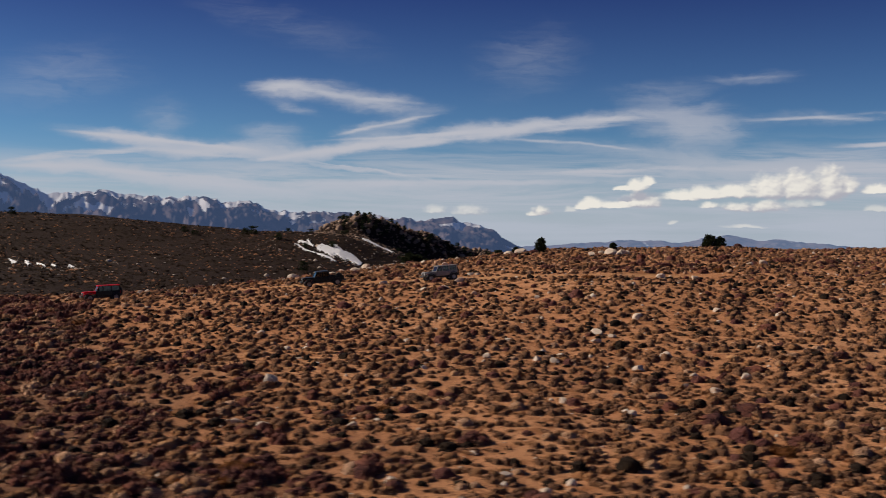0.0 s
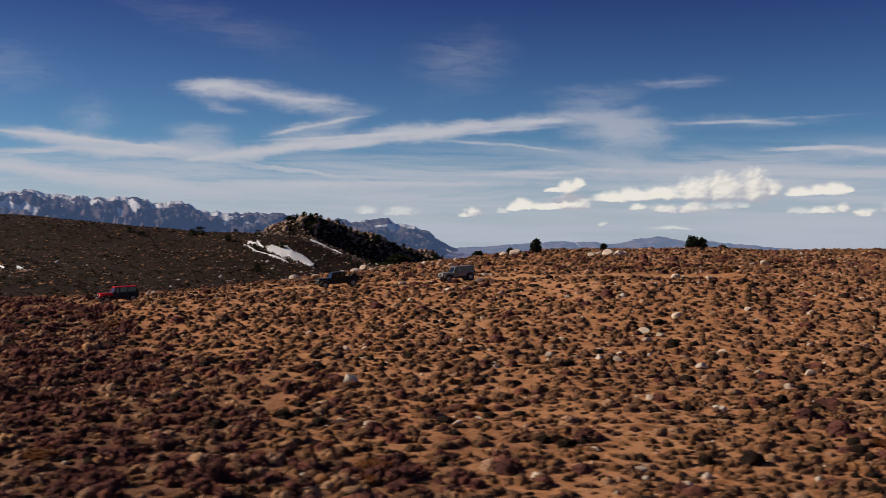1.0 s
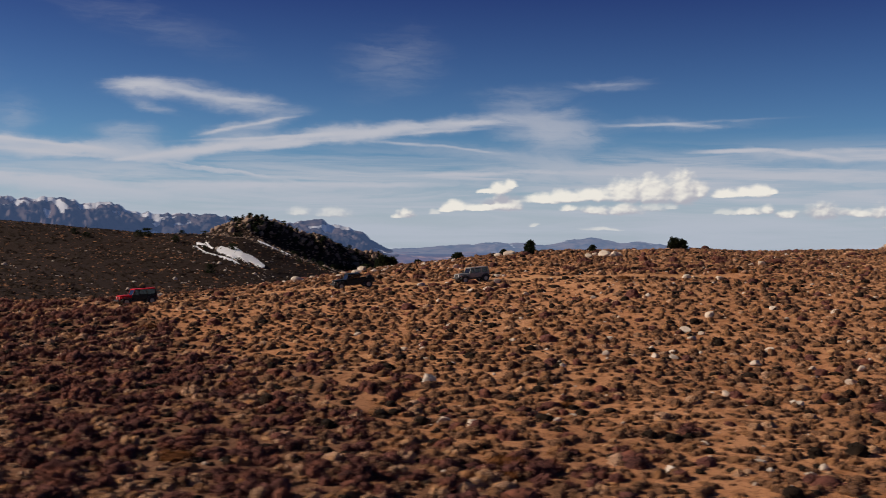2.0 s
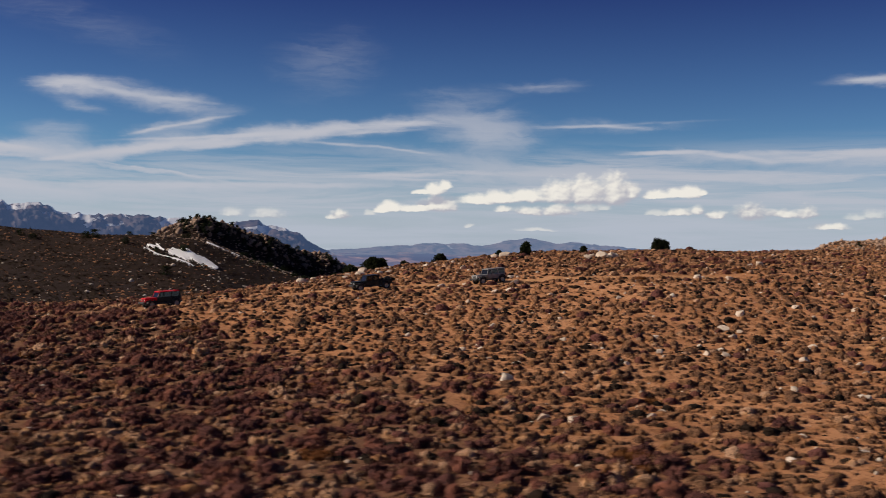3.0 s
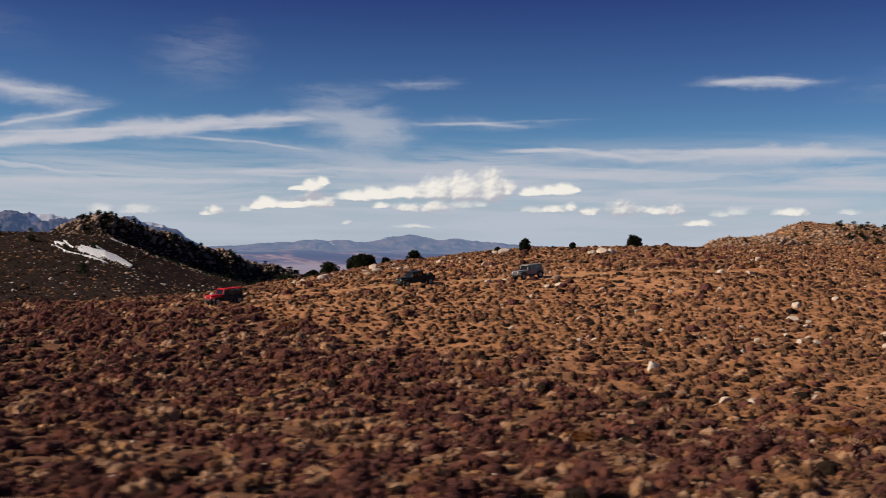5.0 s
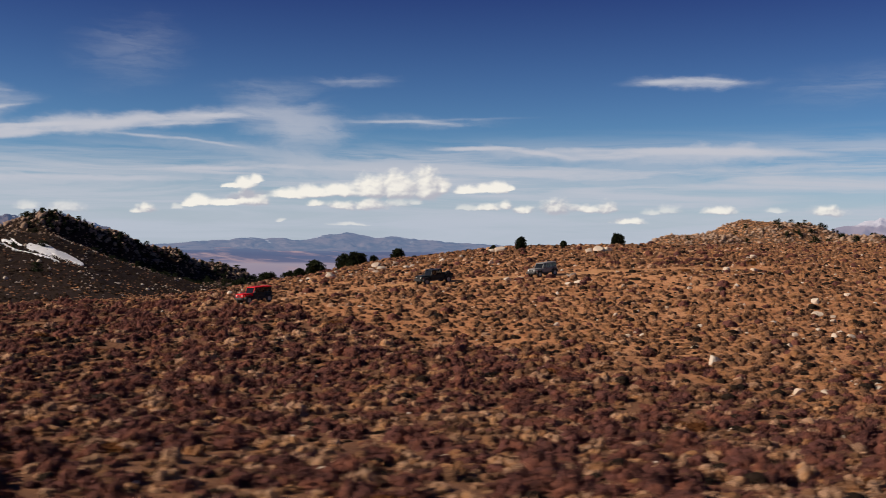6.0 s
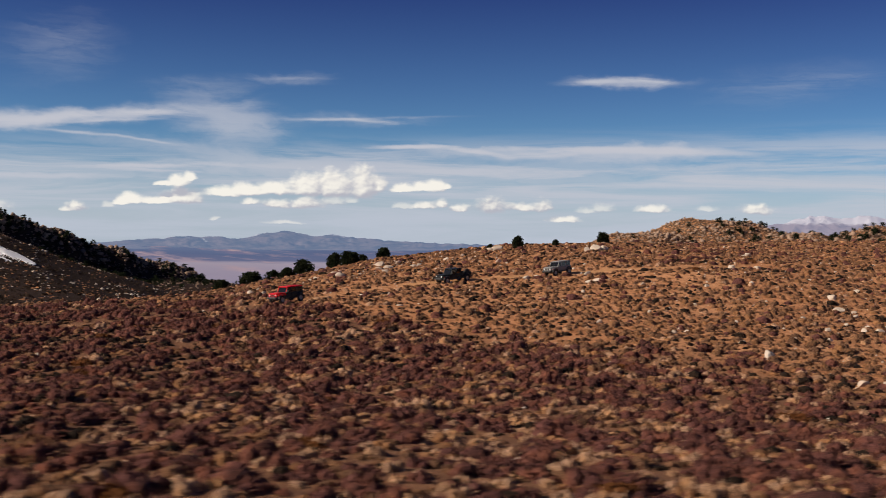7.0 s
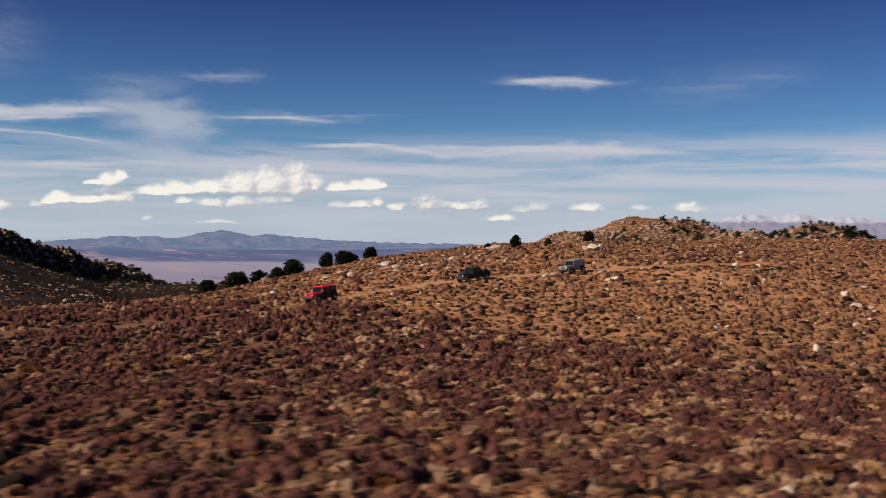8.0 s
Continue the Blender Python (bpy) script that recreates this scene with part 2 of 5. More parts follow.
    c = clouds(CUMULUS_BANK, c, 0.95, 0.0, 0.55, 0.62, (1.3, -0.2, 0.7))
    g.put(back.inputs[0], c)
    back.inputs[1].default_value = SKY_STRENGTH


SKY_TINT = ((0.0, (0.60, 0.74, 0.95)), (0.15, (0.385, 0.59, 0.80)), (0.42, (0.175, 0.225, 0.49)), (0.7, (0.12, 0.18, 0.42)), (1.0, (0.12, 0.17, 0.36)))
CIRRUS_LIGHT = (6.2, 6.3, 7.0)
HAZE_LIGHT = (5.2, 5.9, 7.0)
CLOUD_SHADE, CLOUD_LIGHT = (5.3, 5.3, 6.0), (10.7, 10.2, 9.3)
build_sky()



# ---- materials ----
def material(name):
    m = bpy.data.materials.new(name)
    m.use_nodes = True
    m.node_tree.nodes.clear()
    g = Nodes(m.node_tree)
    out = g.add("ShaderNodeOutputMaterial")
    b = g.add("ShaderNodeBsdfPrincipled")
    g.put(out.inputs[0], b.outputs[0])
    return m, g, b


def bump(g, b, height, strength=0.5, distance=0.1):
    n = g.add("ShaderNodeBump")
    n.inputs["Strength"].default_value, n.inputs["Distance"].default_value = strength, distance
    g.put(n.inputs["Height"], height)
    g.put(b.inputs["Normal"], n.outputs[0])


def place(g):
    return g.add("ShaderNodeNewGeometry").outputs["Position"]


def island(g):
    return g.add("ShaderNodeNewGeometry").outputs["Random Per Island"]


def plain(name, colour, rough=0.5, metal=0.0, coat=0.0):
    m, g, b = material(name)
    d = g.noise(g.add("ShaderNodeTexCoord").outputs["Object"], 6.0, 5.0)
    g.put(b.inputs["Base Color"], g.mix(g.step(d, 0.35, 0.75), colour, tuple(c * 0.78 + 0.02 for c in colour)))
    b.inputs["Roughness"].default_value, b.inputs["Metallic"].default_value = rough, metal
    b.inputs["Coat Weight"].default_value = coat
    return m


def brush_material(name, dark, light, tip, glow=0.35):
    """Woody shrubs: each twig its own tint, with drifts of tint over the hillside; light also comes through the sprays."""
    m, g, b = material(name)
    p, r = place(g), island(g)
    twigs = g.step(g.noise(p, 15.0, 3.0, 0.7), 0.34, 0.66)
    c = g.mix(g.math("MULTIPLY_ADD", twigs, 0.65, g.math("MULTIPLY_ADD", r, 0.55, -0.12), True), dark, light)
    c = g.mix(g.step(g.noise(p, 0.8, 2.0), 0.42, 0.75), c, tip)
    g.put(b.inputs["Base Color"], c)
    b.inputs["Roughness"].default_value = 0.9
    b.inputs["Specular IOR Level"].default_value = 0.1
    bump(g, b, g.noise(p, 12.0, 4.0, 0.7), 1.0, 0.2)
    t, mix, out = g.add("ShaderNodeBsdfTranslucent"), g.add("ShaderNodeMixShader"), g.t.nodes["Material Output"]
    g.put(t.inputs[0], c)
    mix.inputs[0].default_value = glow
    g.put(mix.inputs[1], b.outputs[0])
    g.put(mix.inputs[2], t.outputs[0])
    g.put(out.inputs[0], mix.outputs[0])
    return m


def rock_material(name, pale, warm, dark, scale=1.0):
    m, g, b = material(name)
    p = g.vec("ADD", g.add("ShaderNodeTexCoord").outputs["Object"], place(g))
    c = g.mix(g.step(g.noise(p, 0.7 * scale, 5.0), 0.35, 0.7), pale, warm)
    c = g.mix(g.step(g.noise(p, 2.5 * scale, 6.0, 0.65), 0.55, 0.75), c, dark)
    c = g.mix(g.math("MULTIPLY", island(g), 0.5), c, warm)
    g.put(b.inputs["Base Color"], c)
    b.inputs["Roughness"].default_value = 0.85
    bump(g, b, g.noise(p, 6.0 * scale, 8.0, 0.7), 0.6, 0.06)
    return m


SAGE = brush_material("sagebrush_twigs", (0.075, 0.040, 0.026), (0.40, 0.205, 0.115), (0.50, 0.24, 0.105), 0.03)
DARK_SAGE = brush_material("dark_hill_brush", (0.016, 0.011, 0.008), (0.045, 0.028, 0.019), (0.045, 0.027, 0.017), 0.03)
RED = brush_material("bare_red_twigs", (0.050, 0.023, 0.021), (0.245, 0.098, 0.082), (0.30, 0.113, 0.072), 0.04)
GOLD = brush_material("dry_rabbitbrush", (0.24, 0.13, 0.078), (0.78, 0.48, 0.31), (0.70, 0.37, 0.17), 0.04)
RUST = brush_material("rusty_leaves", (0.12, 0.042, 0.014), (0.24, 0.09, 0.028), (0.20, 0.08, 0.025), 0.1)
PINE = brush_material("pine_needles", (0.012, 0.018, 0.010), (0.035, 0.045, 0.02), (0.03, 0.035, 0.016))
BARK = rock_material("bark", (0.09, 0.06, 0.045), (0.06, 0.04, 0.03), (0.03, 0.02, 0.016), 4.0)
GRANITE = rock_material("pale_granite", (0.62, 0.55, 0.47), (0.50, 0.38, 0.28), (0.22, 0.18, 0.15))
TAN_ROCK = rock_material("weathered_granite", (0.32, 0.215, 0.15), (0.24, 0.15, 0.10), (0.08, 0.055, 0.04), 0.35)


# ---- the lie of the land ----
RBF_X = (-130, -80, -35, 10, 55, 105, 160, 215)
RBF_Y = (0, 50, 95, 140, 185, 235)
RBF_W = (
    (2.72, 4.68, 3.63, 3.85, 2.90, 1.57),
    (6.08, 4.68, 1.08, 5.16, 0.00, -0.84),
    (5.06, 0.60, 2.19, 3.50, -0.20, -0.36),
    (4.44, -0.30, 5.77, 3.34, 8.24, 5.67),
    (4.37, 2.14, 3.83, 2.73, 3.52, 2.42),
    (1.33, 2.07, 4.35, 6.14, 4.15, 8.70),
    (0.14, 1.29, 4.50, 5.96, 4.48, 5.17),
    (0.03, 0.44, 2.03, 4.90, 6.01, 2.66),
)


def hash2(i, j, k):
    n = (i.astype(np.int64) * 374761393 + j.astype(np.int64) * 668265263 + k * 974711) & 0x7FFFFFFF
    n = ((n ^ (n >> 13)) * 1274126177) & 0x7FFFFFFF
    return ((n ^ (n >> 16)) & 0xFFFF) / 65535.0


def vnoise(x, y, k=0):
    """Smooth value noise, -1 to 1."""
    i, j = np.floor(x), np.floor(y)
    u, v = x - i, y - j
    u, v = u * u * (3 - 2 * u), v * v * (3 - 2 * v)
    a, b, c, d = hash2(i, j, k), hash2(i + 1, j, k), hash2(i, j + 1, k), hash2(i + 1, j + 1, k)
    return 2 * ((a * (1 - u) + b * u) * (1 - v) + (c * (1 - u) + d * u) * v) - 1


def fbm(x, y, octaves=4, k=0):
    s, amp = 0.0, 1.0
    for o in range(octaves):
        s = s + amp * vnoise(x * 2**o + 17.3 * o, y * 2**o - 9.1 * o, k + o)
        amp *= 0.5
    return s


def sstep(v, lo, hi):
    u = np.clip((v - lo) / (hi - lo), 0, 1)
    return u * u * (3 - 2 * u)


TRACK_X = (-130, -80, -56, -47, -38, -31, -22, -14, -2, 8, 14, 20, 45, 80, 130)
TRACK_Y = (104, 108, 113, 116, 120.5, 126, 128.5, 127.5, 125, 124, 121, 119.5, 124, 132, 140)


def track_offset(x, y):
    """Distance from the dirt track's middle line, along y."""
    return y - np.interp(x, TRACK_X, TRACK_Y)


def near_hill(x, y):
    z = 0.0
    for a, row in zip(RBF_X, RBF_W):
        for b, w in zip(RBF_Y, row):
            z = z + w * np.exp(-((x - a) ** 2 + (y - b) ** 2) / (2 * 42.0**2))
    return z - 26 - 70 * sstep(y, 230, 420)


def left_hill(x, y):
    crest = np.interp(x, (-600, -245, -209, -150, -115, -89, -55, -20, 40), (7, -0.3, -2.8, -7.0, -9.6, -9.2, -12.5, -26, -45))
    base = np.interp(x, (-400, -125, -60, 0, 60, 120, 200), (-14, -22.5, -28.5, -41, -68, -100, -140))
    yc = 640 + 0.06 * x
    return base + np.maximum(crest - base, 0) * np.exp(-(((y - yc) / np.where(y < yc, 125, 300)) ** 2))


OUT_X = (-150, -100, -90, -75, -58, -48, -37, -29, -21, -11, -4, 5, 14, 32, 43, 51, 67, 90, 105, 116, 125, 132, 160, 220)
OUT_Z = (-22, -14, -11, -2.8, 1.6, -0.5, -3.0, -7.2, -10.3, -11.2, -16, -20.6, -24, -25.5, -32, -34.8, -36.2, -42.5, -52, -55, -62.5, -69, -90, -125)


def left_outcrop(x, y):
    yc = np.interp(x, (-150, -60, 120), (700, 724, 850))
    top = np.interp(x, OUT_X, OUT_Z)
    return -90 + (top + 90) * np.exp(-(np.abs((y - yc) / np.where(y < yc, 105.0, 160.0)) ** 1.6))


def mound(x, y, cx, cy, rx, ry, top, base, turn):
    c, s = math.cos(turn), math.sin(turn)
    u, v = (x - cx) * c + (y - cy) * s, -(x - cx) * s + (y - cy) * c
    return base + (top - base) * np.exp(-(((u / rx) ** 2 + (v / ry) ** 2) ** 1.25))


def height(x, y, fine=True):
    """Height of the ground relative to the eye level, EYE above zero."""
    x, y = np.asarray(x, float), np.asarray(y, float)
    r = np.hypot(x, y)
    drop = 135 * sstep(r, 1050, 2100)
    base = -27 - 66 * sstep(y, 260, 600) * sstep(x, -55, 60) * (1 - 0.4 * sstep(x, 330, 430))
    layers = [
        base,
        near_hill(x, y),
        left_hill(x, y),
        left_outcrop(x, y),
        mound(x, y, 610, 725, 210, 90, -9.0, -80, -0.7),
        mound(x, y, 572, 778, 125, 85, 3.2, -80, -0.55),
        mound(x, y, 488, 775, 105, 60, -9.0, -80, -0.35),
        mound(x, y, 690, 690, 88, 65, -0.8, -80, -0.6),
    ]
    stack = np.stack(np.broadcast_arrays(*layers)) - drop
    m = stack.max(0)
    stack[4:] += 2.5 * fbm(x / 38, y / 38, 3, 45)
    m = stack.max(0)
    z = m + 1.6 * np.log(np.exp((stack - m) / 1.6).sum(0)) - 0.05
    if fine:
        z = z + sstep(r, 300, 600) * (1.6 * fbm(x / 60, y / 60, 4, 5)) * (1 - sstep(r, 1500, 2500))
        z = z + (1 - sstep(r, 400, 600)) * (0.35 * fbm(x / 16, y / 16, 3, 11) + 0.07 * fbm(x / 2.3, y / 2.3, 2, 21))
        d = np.abs(track_offset(x, y))
        z = z - 0.12 * (1 - sstep(d, 1.2, 2.2)) * (1 - sstep(x, 26, 36)) * (1 - sstep(-x, 140, 170))
    return z


def thicket(p):
    """1 inside the dense growth along the shallow draw, 0 on the open slope."""
    d = p[:, 0] + 7 + 0.53 * (p[:, 1] - 48) + 6 * fbm(p[:, 0] / 14, p[:, 1] / 14, 3, 91)
    return 1 - sstep(d, -5, 8)


def ground_z(x, y):
    return float(height(x, y)) + EYE


def mesh_object(name, verts, faces, mats, parent=None, smooth=False, slots=None):
    me = bpy.data.meshes.new(name)
    me.from_pydata(verts, [], faces)
    for m in mats:
        me.materials.append(m)
    if slots is not None:
        me.polygons.foreach_set("material_index", slots)
    if smooth:
        me.polygons.foreach_set("use_smooth", [True] * len(me.polygons))
    ob = new(name, me)
    ob.parent = parent
    return ob


def fast_mesh(name, v, f, mats, smooth=False, slots=None):
    """A mesh of triangles or quads from arrays."""
    me = bpy.data.meshes.new(name)
    n, k = f.shape
    me.vertices.add(len(v))
    me.vertices.foreach_set("co", np.ascontiguousarray(v, dtype=np.float32).ravel())
    me.loops.add(n * k)
    me.loops.foreach_set("vertex_index", np.ascontiguousarray(f, dtype=np.int32).ravel())
    me.polygons.add(n)
    me.polygons.foreach_set("loop_start", np.arange(0, n * k, k, dtype=np.int32))
    if smooth:
        me.polygons.foreach_set("use_smooth", np.ones(n, dtype=bool))
    for m in mats:
        me.materials.append(m)
    if slots is not None:
        me.polygons.foreach_set("material_index", np.ascontiguousarray(slots, dtype=np.int32))
    me.update(calc_edges=True)
    me.validate()
    return me


def ground_material():
    m, g, b = material("sandy_soil")
    p = place(g)
    c = g.mix(g.step(g.noise(p, 0.05, 4.0), 0.35, 0.7), (0.49, 0.225, 0.107), (0.58, 0.295, 0.15))
    c = g.mix(g.step(g.noise(p, 0.6, 6.0, 0.6), 0.45, 0.7), c, (0.31, 0.13, 0.056))
    c = g.mix(g.step(g.noise(p, 3.5, 6.0, 0.75), 0.52, 0.66), c, (0.20, 0.09, 0.045))
    xyz = g.add("ShaderNodeSeparateXYZ")
    g.put(xyz.inputs[0], p)
    r = g.vec("LENGTH", p)
    # beyond the bushes that stand singly, scrub grows as a cover
    scrub = g.step(g.noise(p, 0.42, 5.0, 0.65), 0.38, 0.52)
    scrub = g.math("MULTIPLY", scrub, g.step(r, 200.0, 320.0))
    c = g.mix(g.math("MULTIPLY", scrub, 0.9), c, (0.062, 0.043, 0.030))
    # the western hill is thick with low dark growth, its shade painted in too
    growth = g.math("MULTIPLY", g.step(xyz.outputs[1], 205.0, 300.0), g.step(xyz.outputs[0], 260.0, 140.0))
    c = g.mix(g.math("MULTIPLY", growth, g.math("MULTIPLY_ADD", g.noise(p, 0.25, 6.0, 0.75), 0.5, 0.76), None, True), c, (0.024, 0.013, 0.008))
    track = g.add("ShaderNodeAttribute", attribute_name="track").outputs["Fac"]
    c = g.mix(g.math("MULTIPLY", track, 0.75), c, (0.50, 0.27, 0.125))
    litter = g.add("ShaderNodeAttribute", attribute_name="litter").outputs["Fac"]
    c = g.mix(g.math("MULTIPLY", litter, g.math("MULTIPLY_ADD", g.noise(p, 0.8, 4.0), 0.6, 0.55), None, True), c, (0.17, 0.085, 0.052))
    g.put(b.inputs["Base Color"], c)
    b.inputs["Roughness"].default_value = 0.95
    b.inputs["Specular IOR Level"].default_value = 0.1
    bump(g, b, g.noise(p, 2.5, 8.0, 0.72), 0.9, 0.2)
    return m


def build_ground():
    front = np.concatenate([np.linspace(-34, 66, 310), np.linspace(66, 326, 60)[1:-1]])
    rad = np.concatenate([np.linspace(0.01, 30, 14), np.linspace(31, 250, 155), np.linspace(254, 1000, 115), np.geomspace(1015, 4600, 40)])
    a, r = np.meshgrid(np.radians(front), rad)
    x, y = -40 + r * np.sin(a), -10 + r * np.cos(a)
    z = height(x, y) + EYE
    v = np.stack([x, y, z], -1).reshape(-1, 3)
    n, k = len(rad), len(front)
    i, j = np.meshgrid(np.arange(n - 1), np.arange(k), indexing="ij")
    jn = (j + 1) % k
    f = np.stack([i * k + j, i * k + jn, (i + 1) * k + jn, (i + 1) * k + j], -1).reshape(-1, 4)[:, ::-1]
    c = len(v)
    v = np.vstack([v, [-40, -10, float(height(-40, -10)) + EYE]])
    me = fast_mesh("ground", v, f, [ground_material()], smooth=True)
    d = np.abs(track_offset(v[:, 0], v[:, 1]) + 0.5 * vnoise(v[:, 0] / 5, v[:, 1] / 5, 3))
    t = (1 - sstep(d, 0.5, 1.9)) * (0.35 + 0.65 * sstep(fbm(v[:, 0] / 9, v[:, 1] / 9, 2, 8), -0.2, 0.5)) * (1 - sstep(v[:, 0], 26, 36)) * (1 - sstep(-v[:, 0], 120, 160))
    me.attributes.new("track", "FLOAT", "POINT").data.foreach_set("value", t.astype(np.float32))
    me.attributes.new("litter", "FLOAT", "POINT").data.foreach_set("value", (thicket(v) * (v[:, 1] < 160)).astype(np.float32))
    return tagged(new("ground", me), "sandy orange-brown desert hillside with scattered scrub", "ground", kind="structure")


ground = build_ground()
# ---- far backdrop: the valley floor and three mountain ranges ----
MID = (-42.0, 0.0)


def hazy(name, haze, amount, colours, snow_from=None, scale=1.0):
    """Distance, seen through kilometres of air: the haze is a glow mixed into the colour."""
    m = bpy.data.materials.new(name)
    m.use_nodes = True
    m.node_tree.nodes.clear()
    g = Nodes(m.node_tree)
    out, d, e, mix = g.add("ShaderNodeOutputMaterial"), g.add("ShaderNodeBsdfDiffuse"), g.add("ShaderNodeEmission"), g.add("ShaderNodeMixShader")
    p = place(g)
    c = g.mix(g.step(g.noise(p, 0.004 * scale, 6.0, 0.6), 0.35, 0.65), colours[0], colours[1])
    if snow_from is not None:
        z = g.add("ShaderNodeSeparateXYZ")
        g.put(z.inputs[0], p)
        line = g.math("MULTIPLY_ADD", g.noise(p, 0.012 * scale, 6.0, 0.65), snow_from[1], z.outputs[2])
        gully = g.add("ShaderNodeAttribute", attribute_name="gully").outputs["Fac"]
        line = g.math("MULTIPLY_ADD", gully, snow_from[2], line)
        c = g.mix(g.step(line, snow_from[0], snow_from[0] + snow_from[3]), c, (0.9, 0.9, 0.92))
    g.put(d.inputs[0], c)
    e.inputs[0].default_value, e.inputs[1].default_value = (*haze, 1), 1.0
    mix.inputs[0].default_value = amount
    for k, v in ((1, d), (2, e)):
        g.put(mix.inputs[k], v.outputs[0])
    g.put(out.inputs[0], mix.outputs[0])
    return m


def mountain_range(name, label, az, el, foot_el, r0, r1, rough, seed, mat, spurs, fine=12):
    """A range whose crest stands at the elevations el over the bearings az."""
    a = np.linspace(az[0], az[-1], int((az[-1] - az[0]) * fine))
    u = np.linspace(0, 1, 64)
    A, U = np.meshgrid(a, u)
    R = r0 + (r1 - r0) * U
    peaks = np.interp(A, az, el) + 0.0018 * rough * (0.75 - np.abs(fbm(A * 1.3, A * 0, 4, seed + 3)))
    crest = r1 * np.tan(np.radians(peaks))
    foot = r0 * math.tan(math.radians(foot_el))
    sx, sy = np.radians(A) * 4500, U * (r1 - r0)
    wx, wy = sx + 90 * fbm(sx / 260, sy / 260, 3, seed + 20), sy + 90 * fbm(sx / 260, sy / 260, 3, seed + 30)
    ridge = 1 - 1.6 * np.abs(fbm(wx / spurs, wy / (1.9 * spurs), 5, seed))
    z = foot + (crest - foot) * U**1.1 + rough * np.clip((crest - foot) / 230, 0.1, 1.2) * (ridge - 0.5) * np.sin(np.pi * np.clip(U * 0.99, 0, 1)) ** 1.1
    x, y = MID[0] + R * np.sin(np.radians(A)), MID[1] + R * np.cos(np.radians(A))
    v = np.stack([x, y, z + EYE], -1).reshape(-1, 3)
    n, k = A.shape
    i, j = np.meshgrid(np.arange(n - 1), np.arange(k - 1), indexing="ij")
    f = np.stack([i * k + j, i * k + j + 1, (i + 1) * k + j + 1, (i + 1) * k + j], -1).reshape(-1, 4)[:, ::-1]
    me = fast_mesh(name, v, f, [mat], smooth=True)
    me.attributes.new("gully", "FLOAT", "POINT").data.foreach_set("value", (0.5 - ridge).ravel().astype(np.float32))
    return tagged(new(name, me), label, "mountains", kind="structure")


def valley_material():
    """Valley floor with the air's haze painted in as glow: bluish far off, rosy sands in the middle, mauve near."""
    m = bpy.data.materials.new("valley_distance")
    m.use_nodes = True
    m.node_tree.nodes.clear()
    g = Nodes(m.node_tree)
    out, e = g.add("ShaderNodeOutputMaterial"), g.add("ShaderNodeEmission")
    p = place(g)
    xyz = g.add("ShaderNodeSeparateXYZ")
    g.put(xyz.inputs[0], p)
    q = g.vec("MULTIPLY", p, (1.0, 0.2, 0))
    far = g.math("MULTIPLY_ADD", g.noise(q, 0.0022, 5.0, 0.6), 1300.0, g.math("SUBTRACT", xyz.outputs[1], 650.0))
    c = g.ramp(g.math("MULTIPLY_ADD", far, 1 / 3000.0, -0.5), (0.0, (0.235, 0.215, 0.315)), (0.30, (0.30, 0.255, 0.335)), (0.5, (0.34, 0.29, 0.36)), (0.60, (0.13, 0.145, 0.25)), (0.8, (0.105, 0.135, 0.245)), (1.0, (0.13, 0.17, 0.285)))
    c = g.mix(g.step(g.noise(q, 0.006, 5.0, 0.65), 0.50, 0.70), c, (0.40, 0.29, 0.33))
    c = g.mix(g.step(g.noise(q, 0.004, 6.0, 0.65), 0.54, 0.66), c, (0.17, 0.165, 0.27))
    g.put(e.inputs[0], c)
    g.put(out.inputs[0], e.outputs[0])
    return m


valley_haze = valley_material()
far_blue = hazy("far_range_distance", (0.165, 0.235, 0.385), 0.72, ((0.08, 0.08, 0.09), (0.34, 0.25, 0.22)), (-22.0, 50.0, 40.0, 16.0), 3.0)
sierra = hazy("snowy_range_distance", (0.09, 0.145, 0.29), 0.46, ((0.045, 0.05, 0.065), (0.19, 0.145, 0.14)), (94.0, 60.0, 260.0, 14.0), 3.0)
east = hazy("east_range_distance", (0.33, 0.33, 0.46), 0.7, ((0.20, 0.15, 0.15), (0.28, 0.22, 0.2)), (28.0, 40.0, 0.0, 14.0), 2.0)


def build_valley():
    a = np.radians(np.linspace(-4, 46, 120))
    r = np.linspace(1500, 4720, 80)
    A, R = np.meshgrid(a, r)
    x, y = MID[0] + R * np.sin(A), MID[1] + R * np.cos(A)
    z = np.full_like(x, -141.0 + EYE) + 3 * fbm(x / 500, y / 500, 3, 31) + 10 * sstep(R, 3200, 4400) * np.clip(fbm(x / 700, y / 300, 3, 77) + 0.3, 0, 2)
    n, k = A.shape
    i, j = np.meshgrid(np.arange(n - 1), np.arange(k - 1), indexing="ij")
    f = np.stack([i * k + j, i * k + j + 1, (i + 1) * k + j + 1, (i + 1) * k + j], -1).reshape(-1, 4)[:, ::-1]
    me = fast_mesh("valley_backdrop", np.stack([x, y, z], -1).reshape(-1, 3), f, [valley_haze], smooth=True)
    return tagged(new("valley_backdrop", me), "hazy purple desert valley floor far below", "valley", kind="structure")


